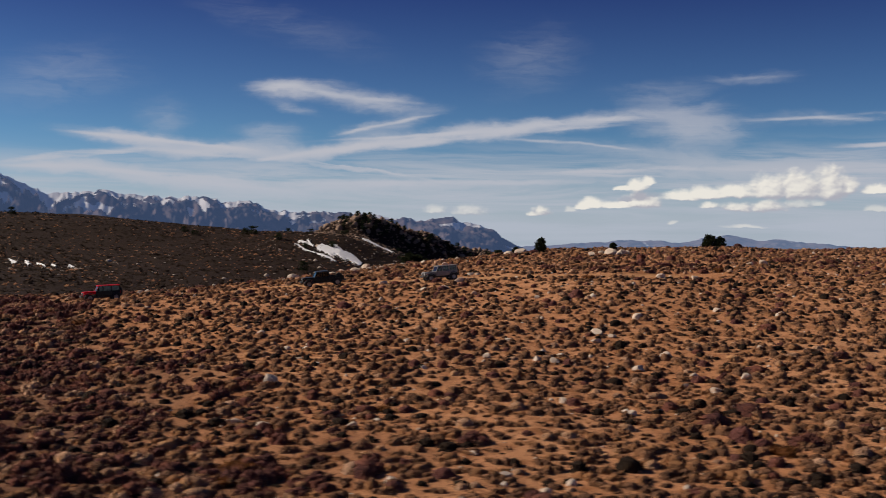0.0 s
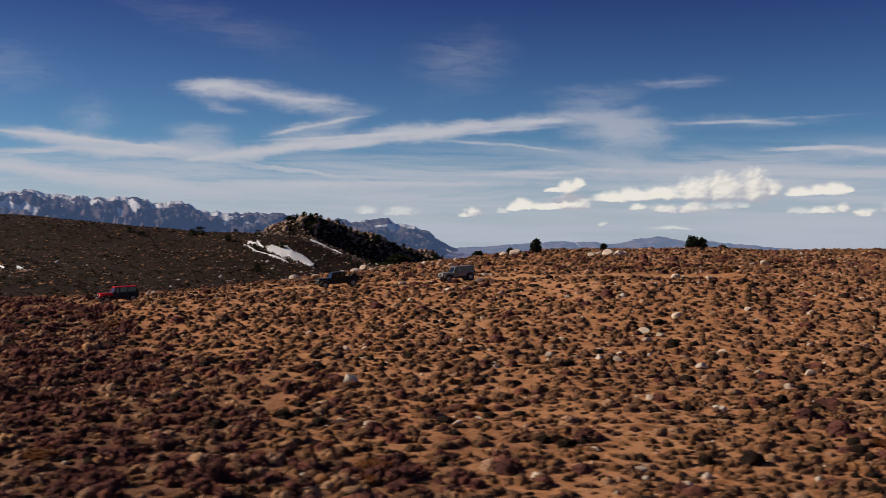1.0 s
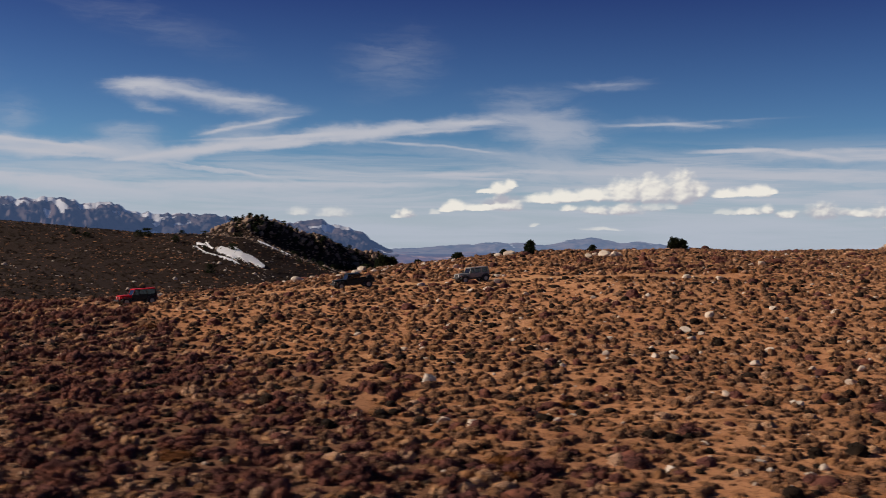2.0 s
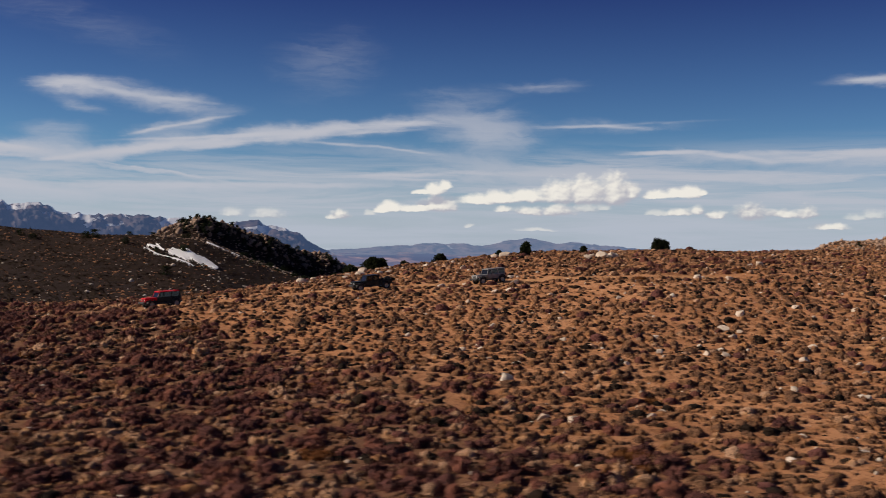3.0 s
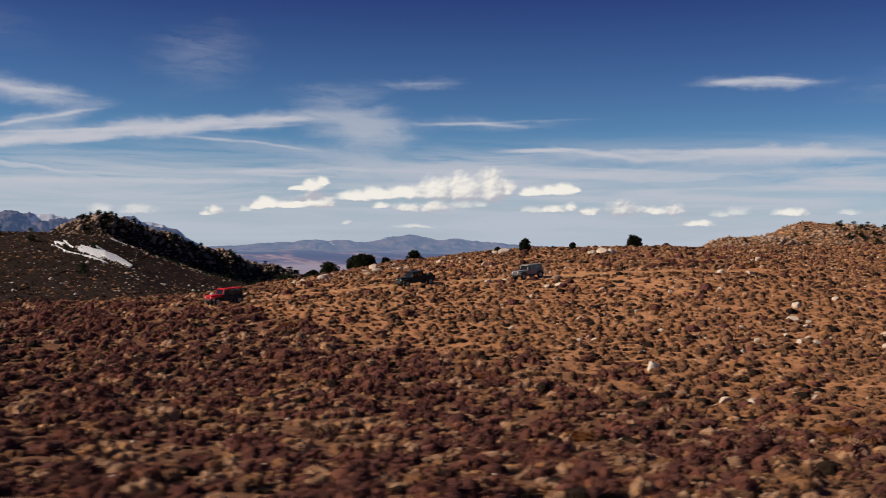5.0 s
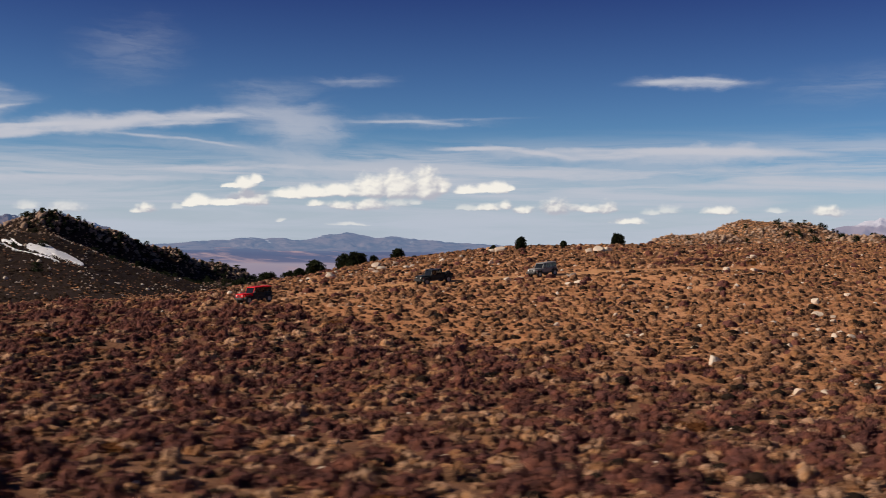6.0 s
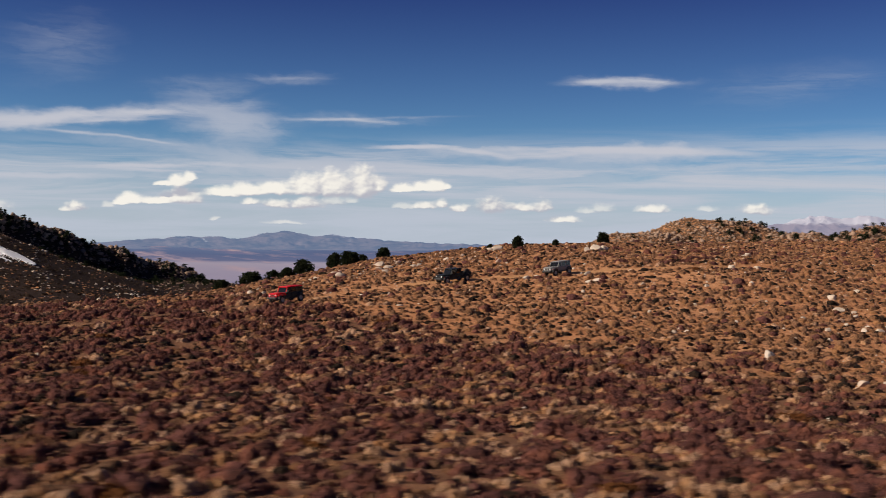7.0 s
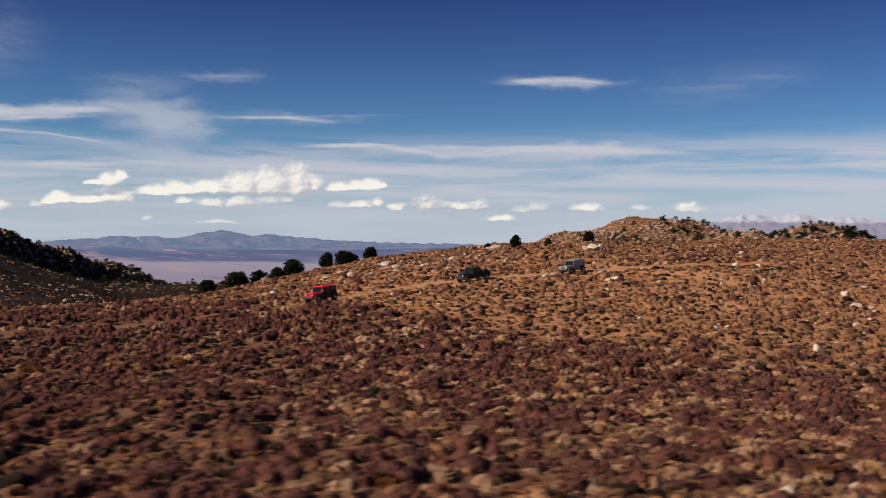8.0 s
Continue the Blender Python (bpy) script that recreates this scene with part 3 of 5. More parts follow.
build_valley()
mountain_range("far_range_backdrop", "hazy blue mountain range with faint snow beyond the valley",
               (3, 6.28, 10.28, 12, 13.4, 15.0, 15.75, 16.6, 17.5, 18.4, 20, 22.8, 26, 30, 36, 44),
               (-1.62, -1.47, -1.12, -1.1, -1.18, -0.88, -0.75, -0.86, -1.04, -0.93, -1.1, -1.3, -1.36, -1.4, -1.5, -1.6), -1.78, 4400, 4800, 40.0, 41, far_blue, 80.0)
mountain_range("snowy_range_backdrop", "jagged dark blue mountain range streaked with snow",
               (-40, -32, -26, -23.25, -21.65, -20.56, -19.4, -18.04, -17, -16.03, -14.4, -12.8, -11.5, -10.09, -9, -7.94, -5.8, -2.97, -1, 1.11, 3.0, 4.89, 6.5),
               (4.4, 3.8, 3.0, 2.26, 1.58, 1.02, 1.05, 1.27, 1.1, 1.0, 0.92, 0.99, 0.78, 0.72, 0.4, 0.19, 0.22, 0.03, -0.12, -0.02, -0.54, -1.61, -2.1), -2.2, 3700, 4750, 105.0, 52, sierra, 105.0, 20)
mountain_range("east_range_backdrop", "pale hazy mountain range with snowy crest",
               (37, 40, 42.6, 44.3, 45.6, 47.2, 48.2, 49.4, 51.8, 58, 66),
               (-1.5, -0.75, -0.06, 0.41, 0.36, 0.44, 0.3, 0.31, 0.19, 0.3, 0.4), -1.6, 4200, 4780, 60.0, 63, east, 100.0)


# ---- shrubs ----
rng = np.random.default_rng(7)


def stand(name, label, category, where, sizes, templates, mat, flat=(0.5, 0.85)):
    """Thousands of shrubs joined into one mesh."""
    vs, fs, ms, base = [], [], [], 0
    z = height(where[:, 0], where[:, 1]) + EYE
    pick = rng.integers(0, len(templates), len(where))
    turn = rng.uniform(0, 2 * np.pi, len(where))
    tall = rng.uniform(flat[0], flat[1], len(where))
    long = rng.uniform(0.8, 1.3, len(where))
    for k, (tv, tf, tm) in enumerate(templates):
        i = np.where(pick == k)[0]
        if not len(i):
            continue
        c, s = np.cos(turn[i])[:, None], np.sin(turn[i])[:, None]
        x, y = tv[None, :, 0] * long[i][:, None], tv[None, :, 1]
        w = sizes[i][:, None]
        v = np.stack([(x * c - y * s) * w + where[i, 0][:, None], (x * s + y * c) * w + where[i, 1][:, None],
                      tv[None, :, 2] * w * tall[i][:, None] + z[i][:, None] - 0.02], -1)
        f = tf[None] + (np.arange(len(i)) * len(tv))[:, None, None] + base
        base += v.shape[0] * v.shape[1]
        vs.append(v.reshape(-1, 3))
        fs.append(f.reshape(-1, 3))
        ms.append(np.tile(tm, len(i)))
    me = fast_mesh(name, np.vstack(vs), np.vstack(fs), [mat], smooth=True)
    return tagged(new(name, me), label, category, kind="stuff")


def scatter(step, x0, x1, y0, y1):
    x, y = np.meshgrid(np.arange(x0, x1, step), np.arange(y0, y1, step))
    x = x + rng.uniform(-0.48, 0.48, x.shape) * step
    y = y + rng.uniform(-0.48, 0.48, y.shape) * step
    p = np.stack([x.ravel(), y.ravel()], -1)
    # only the part of the hillside that the walk overlooks
    right = np.maximum(0.45 * p[:, 1], -84 + 1.3 * (p[:, 1] - 6)) + 6
    left = np.minimum(np.minimum(-0.45 * p[:, 1], -50 - 0.13 * p[:, 1]), -86 + 0.09 * p[:, 1]) - 6
    return p[(p[:, 0] < right) & (p[:, 0] > left)]


def off_track(p, wide=1.7):
    return np.abs(track_offset(p[:, 0], p[:, 1]) + 0.5 * vnoise(p[:, 0] / 5, p[:, 1] / 5, 3)) > np.where(p[:, 0] > 34, -1.0, wide)


def cushion(lobes, blades, seed, rows=2, up=0.8, wide=0.03, reach=1.3, k=5, core=0.84):
    """A low cushion of a bush one metre wide: several rounded lobes of fine growth, each fringed with short twigs."""
    g = np.random.default_rng(seed)
    v, f, hubs = [], [], []
    for n in range(lobes):
        a, d = 2.4 * n + g.uniform(-0.5, 0.5), 0.0 if lobes == 1 else 0.30 * math.sqrt((n + 0.3) / lobes) * g.uniform(0.8, 1.25)
        r = g.uniform(0.30, 0.40) * (1.25 if lobes == 1 else 0.66 + 0.5 / math.sqrt(lobes))
        hubs.append((d * math.cos(a), d * math.sin(a), r, up * g.uniform(0.85, 1.3)))
    for ox, oy, r, h in hubs:
        b = len(v)
        for i in range(rows):
            w = i / rows * math.pi / 2
            for j in range(k):
                a = 2 * math.pi * j / k + 0.5 * i
                q = core * r * math.cos(w) * (1 + 0.12 * g.standard_normal())
                v.append((ox + q * math.cos(a), oy + q * math.sin(a), core * r * h * (1.25 * math.sin(w) - 0.1) * (1 + 0.12 * g.standard_normal())))
        v.append((ox, oy, core * r * h * 1.25))
        for i in range(rows):
            for j in range(k):
                p, q = b + i * k + j, b + i * k + (j + 1) % k
                if i < rows - 1:
                    f += [(p, q, q + k), (p, q + k, p + k)]
                else:
                    f.append((p, q, b + rows * k))
    for n in range(blades):
        ox, oy, r, h = hubs[n % lobes]
        a, s = g.uniform(0, 2 * math.pi), g.uniform(0.0, 1.0)
        c = math.sqrt(1 - s * s)
        d = np.array([c * math.cos(a), c * math.sin(a), s * h * 1.2])
        o = np.array([ox, oy, 0.0])
        root, tip = o + d * r * g.uniform(0.45, 0.78), o + (d + 0.12 * g.standard_normal(3)) * r * g.uniform(0.92, reach)
        side = np.cross(d, g.standard_normal(3))
        side *= wide * g.uniform(0.6, 1.3) / (np.linalg.norm(side) + 1e-6)
        b = len(v)
        v += [tuple(root - side), tuple(root + side), tuple(tip)]
        f.append((b, b + 1, b + 2))
    return np.array(v), np.array(f), np.zeros(len(f), dtype=np.int32)


CLOSE = [cushion(2, 62, s, wide=0.026, k=6, core=0.84, reach=1.14) for s in range(10)]
NEAR = [cushion(1, 22, s + 10, wide=0.045, k=6, core=0.86, reach=1.14) for s in range(10)]
FAR = [cushion(1, 8, s + 20, wide=0.075, core=0.88, reach=1.14) for s in range(8)]
THICK = [cushion(4, 94, s + 120, up=0.9, wide=0.024, reach=1.24, core=0.76) for s in range(8)]
TUFT = [cushion(3, 84, s + 40, up=1.0, wide=0.026, reach=1.2, core=0.8) for s in range(8)]
GRASS = [cushion(1, 10, s + 50, rows=1, up=0.9, wide=0.09, reach=1.6) for s in range(6)]


def plant_shrubs():
    # open slope: sagebrush
    p = scatter(0.86, -130, 140, 22, 225)
    p = p[off_track(p)]
    dense = thicket(p)
    u = rng.uniform(0, 1, len(p))
    gap = fbm(p[:, 0] / 9, p[:, 1] / 9, 3, 55)
    keep = u < (0.88 + 0.2 * gap) * (1 - 0.55 * dense)
    p, dense = p[keep], dense[keep]
    u = rng.uniform(0, 1, len(p))
    red, gold, dark = u < 0.04, u > 0.955, (u > 0.86) & (u < 0.955)
    sage = ~red & ~gold & ~dark
    far, close = p[:, 1] > 104, p[:, 1] < 70
    # broader bushes low on the slope
    s = np.clip(rng.lognormal(-0.18, 0.36, len(p)), 0.3, 1.5) * np.interp(p[:, 1], (40, 95), (1.3, 1.0))
    lab = "brown sagebrush scattered over the sandy slope"
    for k, forms in ((close, CLOSE), (~close & ~far, NEAR), (far, FAR)):
        stand("sagebrush", lab, "shrubs", p[sage & k], s[sage & k], forms, SAGE)
    stand("sagebrush", "blackish evergreen scrub among the brush", "shrubs", p[dark], s[dark], NEAR, DARK_SAGE)
    stand("leafless_brush", "low purplish-red leafless brush on the slope", "shrubs", p[red], s[red] * 1.4, NEAR, RED)
    stand("rabbitbrush", "pale golden dry rabbitbrush tufts", "shrubs", p[gold], s[gold], NEAR, GOLD)
    # the draw: broad cushions of red brush and pale rabbitbrush
    p = scatter(1.15, -130, 40, 22, 135)
    p = p[off_track(p) & (rng.uniform(0, 1, len(p)) < thicket(p))]
    along, east = p[:, 0] - 0.5 * p[:, 1], sstep(p[:, 0] + 0.43 * (p[:, 1] - 45), -32, -22)
    pale = sstep(along, -108, -84) * (1 - sstep(p[:, 1], 55, 82)) * (1 - 0.8 * east)
    west = 1 - sstep(p[:, 0] - 0.3 * (p[:, 1] - 40), -80, -52)
    drift = fbm(p[:, 0] / 7, p[:, 1] / 7, 2, 33)
    u = rng.uniform(0, 1, len(p))
    red = u < 0.45 - 0.06 * pale + 0.2 * drift
    gold = ~red & (u > 0.83 - 0.27 * pale + 0.1 * drift + 0.12 * west)
    grey = ~red & ~gold & (rng.uniform(0, 1, len(p)) < 0.55 - 0.3 * west)
    dark = ~red & ~gold & ~grey
    s = np.clip(rng.lognormal(0.12, 0.32, len(p)), 0.6, 2.2)
    stand("leafless_brush", "dense purplish-red leafless brush in the draw", "shrubs", p[red], s[red] * 1.2, THICK, RED, (0.7, 1.05))
    stand("rabbitbrush", "broad tan cushions of dry rabbitbrush", "shrubs", p[gold], s[gold] * 0.85, TUFT, GOLD, (0.6, 0.95))
    stand("sagebrush", "blackish evergreen scrub among the brush", "shrubs", p[dark], s[dark] * 0.75, CLOSE, DARK_SAGE, (0.5, 0.8))
    stand("sagebrush", "brown sagebrush crowding the draw", "shrubs", p[grey], s[grey] * 0.85, CLOSE, SAGE, (0.55, 0.9))
    # thinner growth behind and beneath the flight path
    q = np.stack([rng.uniform(-150, 110, 3200), rng.uniform(-80, 24, 3200)], -1)
    stand("sagebrush", lab, "shrubs", q, np.clip(rng.lognormal(0.0, 0.32, len(q)), 0.4, 1.6), FAR, SAGE)
    # litter of small tufts
    q = scatter(0.95, -130, 100, 22, 105)
    q = q[off_track(q)]
    q = q[rng.uniform(0, 1, len(q)) < 0.4]
    small = rng.uniform(0.12, 0.36, len(q))
    n = len(q) // 6
    stand("dry_grass", "small dry tufts of grass and twigs", "grass", q[n:], small[n:], GRASS, SAGE)
    stand("dry_grass", "small straw-coloured tufts of grass", "grass", q[:n], small[:n], GRASS, GOLD)


plant_shrubs()

BIG = [cushion(9, 420, s + 80, up=0.9, wide=0.018, reach=1.45) for s in range(5)]


def big_bushes():
    """The larger bushes that stand out singly."""
    forms = {}
    for mat in (RED, RUST, SAGE):
        forms[mat.name] = [fast_mesh("bush", v, f, [mat], smooth=True) for v, f, m in BIG]
    spots = [(20.5, 57.2, 2.3, RED), (18.6, 55.4, 1.9, RUST), (26.8, 62.4, 2.2, SAGE), (-10.3, 49.3, 1.9, RUST), (-3.7, 64.6, 1.5, RUST), (12.3, 48.3, 1.7, RED),
             (28.8, 73.9, 1.6, SAGE), (19.1, 126.0, 2.6, RED), (22.3, 126.0, 2.4, RED), (33.4, 124.5, 2.2, RUST), (13.1, 129.0, 2.2, RED), (-17.2, 131.0, 1.8, RED),
             (16.5, 116.6, 1.8, RUST), (28.1, 131.5, 2.8, RED), (31.0, 132.0, 2.4, RED), (25.0, 133.0, 2.4, RED), (-13.2, 73.0, 1.6, RED), (37.0, 137.0, 2.4, RED),
             (-6.0, 133.0, 2.0, RED), (46.0, 140.0, 2.6, RED), (52.0, 138.0, 2.4, RED), (40.0, 146.0, 2.6, RED), (18.0, 140.0, 2.2, RED)]
    g = random.Random(21)
    while len(spots) < 150:
        x, y = g.uniform(-85, 0), g.uniform(36, 112)
        if float(thicket(np.array([[x, y]]))[0]) > 0.6 and abs(float(track_offset(x, y))) > 3:
            spots.append((x, y, g.uniform(1.5, 2.6), g.choice((RED, RED, RED, RED, RUST, SAGE))))
    words = {RED.name: "large purplish-red leafless bush", RUST.name: "rust-brown bush with dry leaves", SAGE.name: "large grey-brown sagebrush bush"}
    for x, y, s, mat in spots:
        ob = new("bush", g.choice(forms[mat.name]))
        ob.matrix_world = pose(x, y, ground_z(x, y) - 0.03, 0, 0, g.uniform(0, 360)) @ Matrix.Diagonal((s, s * g.uniform(0.8, 1.15), s * g.uniform(0.5, 0.72), 1))
        tagged(ob, words[mat.name] + " on the sandy slope", "bush", "large bushes")


big_bushes()


# ---- building blocks ----
def part(name, bm, mat, parent, label="", smooth=False):
    me = bpy.data.meshes.new(name)
    bmesh.ops.recalc_face_normals(bm, faces=bm.faces)
    bm.to_mesh(me)
    bm.free()
    me.materials.append(mat)
    if smooth:
        me.polygons.foreach_set("use_smooth", [True] * len(me.polygons))
    ob = new(name, me)
    ob.parent = parent
    return tagged(ob, label)


def box(x0, x1, y0, y1, z0, z1, bevel=0.0, taper=None):
    """A box with rounded edges; taper narrows its front and top: (front width, top width, top length)."""
    bm = bmesh.new()
    bmesh.ops.create_cube(bm, size=1.0)
    for v in bm.verts:
        fx, fz = v.co.x + 0.5, v.co.z + 0.5
        k = 1.0
        if taper:
            k = (1 + (taper[0] - 1) * fx) * (1 + (taper[1] - 1) * fz)
        cy, cx = (y0 + y1) / 2, (x0 + x1) / 2
        x = x0 + (x1 - x0) * fx
        if taper and fz > 0.5:
            x = cx + (x - cx) * taper[2]
        v.co = (x, cy + (y1 - y0) * v.co.y * k, z0 + (z1 - z0) * fz)
    if bevel:
        bmesh.ops.bevel(bm, geom=bm.edges[:], offset=bevel, segments=2, profile=0.6, affect="EDGES")
    return bm


def slab(profile, y0, y1, bevel=0.0):
    """A side profile of (x, z) points drawn out across the width."""
    bm = bmesh.new()
    a = [bm.verts.new((x, y0, z)) for x, z in profile]
    b = [bm.verts.new((x, y1, z)) for x, z in profile]
    bm.faces.new(a)
    bm.faces.new(b[::-1])
    for i in range(len(a)):
        j = (i + 1) % len(a)
        bm.faces.new((a[j], a[i], b[i], b[j]))
    if bevel:
        bmesh.ops.bevel(bm, geom=bm.edges[:], offset=bevel, segments=2, profile=0.6, affect="EDGES")
    return bm


def turned(profile, seg=24, axis="Y", at=(0, 0, 0), sweep=(0, 360)):
    """A profile of (radius, offset) points turned about an axis."""
    bm = bmesh.new()
    rings = []
    full = sweep[1] - sweep[0] >= 360
    n = seg if full else seg + 1
    for i in range(n):
        a = radians(sweep[0] + (sweep[1] - sweep[0]) * i / seg)
        ring = []
        for r, o in profile:
            p = (r * math.cos(a), o, r * math.sin(a)) if axis == "Y" else (o, r * math.cos(a), r * math.sin(a))
            ring.append(bm.verts.new(Vector(p) + Vector(at)))
        rings.append(ring)
    for i in range(n if full else n - 1):
        p, q = rings[i], rings[(i + 1) % n]
        for j in range(len(profile) - 1):
            bm.faces.new((p[j], p[j + 1], q[j + 1], q[j]))
    return bm


# ---- rocks ----
def boulder_shape(seed, squash=0.7, cuts=9, detail=2):
    g = random.Random(seed)
    bm = bmesh.new()
    bmesh.ops.create_icosphere(bm, subdivisions=detail, radius=0.55)
    planes = []
    for _ in range(cuts):
        n = Vector((g.gauss(0, 1), g.gauss(0, 1), g.gauss(0, 0.8))).normalized()
        planes.append((n, g.uniform(0.26, 0.44)))
    for v in bm.verts:
        for n, d in planes:
            over = v.co.dot(n) - d
            if over > 0:
                v.co -= n * over
        v.co *= 1 + 0.09 * noise.noise(v.co * 4 + Vector((seed, 0, 0)))
        v.co.z = v.co.z * squash
        v.co.z += 0.16
    return bm


ROCKS = []
for _s in range(7):
    _m = bpy.data.meshes.new("boulder")
    _b = boulder_shape(_s + 3, (0.6, 0.75, 0.95)[_s % 3])
    _b.to_mesh(_m)
    _b.free()
    _m.materials.append(GRANITE)
    ROCKS.append(_m)

BOULDERS_LOW = (
    (14.7, 76.3, 0.95), (18.2, 74.0, 0.6), (18.4, 68.6, 0.95), (21.6, 73.0, 0.7), (9.2, 80.5, 0.6), (7.3, 79.0, 0.7), (-5.3, 60.5, 0.6),
    (-12.2, 61.0, 0.9), (-12.6, 83.5, 0.6), (16.8, 71.0, 0.55), (1.8, 54.5, 0.55), (25.0, 81.0, 0.5), (11.7, 63.0, 0.55), (-1.3, 75.0, 0.45),
    (7.8, 66.0, 0.55), (-11.2, 80.5, 0.5), (3.5, 80.0, 0.6), (-2.4, 48.5, 0.7), (3.2, 50.5, 0.6), (8.6, 78.3, 0.9), (17.3, 79.5, 1.0),
    (-3.9, 62.0, 0.6), (-9.5, 77.5, 0.5), (-10.4, 60.2, 0.8), (8.1, 82.0, 0.5), (-46.0, 45.0, 0.8), (-52.0, 43.0, 0.6),
)
BOULDERS_MID = (
    (17.8, 93.5, 1.15), (13.2, 88.0, 0.9), (14.4, 87.0, 0.7), (5.6, 85.5, 0.7), (-3.0, 86.0, 0.5), (-16.0, 91.0, 0.6), (31.0, 94.5, 0.9),
    (24.7, 91.8, 0.5), (12.8, 85.2, 0.8), (0.1, 115.5, 1.3), (1.9, 121.0, 1.2), (25.3, 119.5, 1.2), (-11.0, 83.5, 0.5), (-2.1, 114.5, 0.8),
    (9.7, 106.0, 0.6), (26.0, 97.5, 0.7), (-7.3, 94.5, 0.5), (3.4, 110.5, 0.6), (42.0, 135.3, 1.3), (40.0, 134.0, 0.8), (-39.0, 133.0, 0.8),
    (-39.5, 138.0, 1.0), (3.5, 128.5, 0.8), (-7.0, 121.5, 0.9), (29.0, 118.5, 1.0),
)
BOULDERS_RIDGE = (
    (-21.9, 152.0, 1.7), (-14.8, 154.0, 1.3), (-13.1, 154.5, 1.5), (-19.0, 151.5, 1.1), (10.5, 166.0, 1.4), (12.5, 166.5, 1.7), (25.0, 154.0, 2.0),
    (26.6, 154.6, 1.8), (27.8, 155.2, 1.3), (24.0, 155.2, 1.3), (-10.8, 150.0, 1.2), (-9.0, 152.0, 1.4), (-15.9, 149.0, 1.0), (-17.0, 156.0, 1.3),
    (0.3, 143.0, 1.0), (-19.5, 162.0, 1.6), (-18.0, 164.0, 1.4), (-6.0, 158.0, 1.1), (-3.0, 155.0, 0.9), (-24.0, 158.0, 1.4), (-26.0, 155.0, 1.1),
    (-8.0, 163.0, 1.2), (-12.0, 161.0, 1.5), (22.0, 152.0, 1.1),
)


def lay_boulders():
    g = random.Random(4)
    for x, y, s in BOULDERS_LOW + BOULDERS_MID + BOULDERS_RIDGE:
        ob = new("boulder", g.choice(ROCKS))
        k = s * (g.uniform(0.5, 1.1) if y > 148 and x < 0 else 1.15)
        ob.matrix_world = pose(x, y, ground_z(x, y) - 0.02, g.uniform(-14, 14), g.uniform(-14, 14), g.uniform(0, 360)) @ Matrix.Diagonal((k * g.uniform(0.9, 1.3), k, k * g.uniform(0.75, 1.05), 1))
        tagged(ob, "pale weathered granite boulder half sunk in sand", "boulder", "boulders on the slope")
    # the tall, leaning slab
    ob = new("boulder", ROCKS[2])
    ob.matrix_world = pose(-12.0, 71.4, ground_z(-12, 71.4) - 0.1, 10, 28, 25) @ Matrix.Diagonal((1.5, 0.95, 1.5, 1))
    tagged(ob, "tall pale leaning boulder standing among brush", "boulder", "boulders on the slope")


lay_boulders()


def joined_rocks(name, label, where, sizes, mat, sink=0.1, tall=(0.6, 1.1), detail=1, parent=None):
    """Rocks that nobody could count, as one mesh."""
    forms = []
    for s in range(6):
        bm = boulder_shape(s + 30, 0.85, 11, detail)
        forms.append((np.array([tuple(v.co) for v in bm.verts]), np.array([[v.index for v in f.verts] for f in bm.faces])))
        bm.free()
    z = height(where[:, 0], where[:, 1]) + EYE
    vs, fs, base = [], [], 0
    pick = rng.integers(0, len(forms), len(where))
    for k, (tv, tf) in enumerate(forms):
        i = np.where(pick == k)[0]
        if not len(i):
            continue
        a = rng.uniform(0, 2 * np.pi, len(i))
        c, s = np.cos(a)[:, None], np.sin(a)[:, None]
        w = sizes[i][:, None]
        x, y = tv[None, :, 0] * rng.uniform(0.8, 1.4, len(i))[:, None], tv[None, :, 1]
        t = rng.uniform(tall[0], tall[1], len(i))[:, None]
        v = np.stack([(x * c - y * s) * w + where[i, 0][:, None], (x * s + y * c) * w + where[i, 1][:, None], (tv[None, :, 2] * t - sink) * w + z[i][:, None]], -1)
        fs.append((tf[None] + (np.arange(len(i)) * len(tv))[:, None, None] + base).reshape(-1, 3))
        vs.append(v.reshape(-1, 3))
        base += v.shape[0] * v.shape[1]
    me = fast_mesh(name, np.vstack(vs), np.vstack(fs), [mat])
    return tagged(new(name, me), label, "rocks", kind="stuff")


def strew_stones():
    p = scatter(2.3, -110, 110, 30, 200)
    p = p[(rng.uniform(0, 1, len(p)) < 0.46 + 0.3 * fbm(p[:, 0] / 20, p[:, 1] / 20, 3, 61)) & (rng.uniform(0, 1, len(p)) > 0.75 * thicket(p))]
    s = np.clip(rng.lognormal(-1.5, 0.5, len(p)), 0.1, 0.75)
    joined_rocks("stones", "pale stones strewn over the sandy slope", p, s, GRANITE, 0.08)
    r = np.stack([rng.normal(-11, 2.2, 60), rng.normal(222, 3, 60)], -1)
    joined_rocks("stones", "tan rocks heaped beside the junipers", r, np.clip(rng.lognormal(0.0, 0.5, 60), 0.5, 2.4), TAN_ROCK, 0.08)
    q = np.stack([rng.normal(-14, 9, 120), rng.normal(156, 8, 120)], -1)
    joined_rocks("stones", "pale stones gathered along the ridge", q, np.clip(rng.lognormal(-1.05, 0.5, 120), 0.2, 1.1), GRANITE, 0.08)


strew_stones()


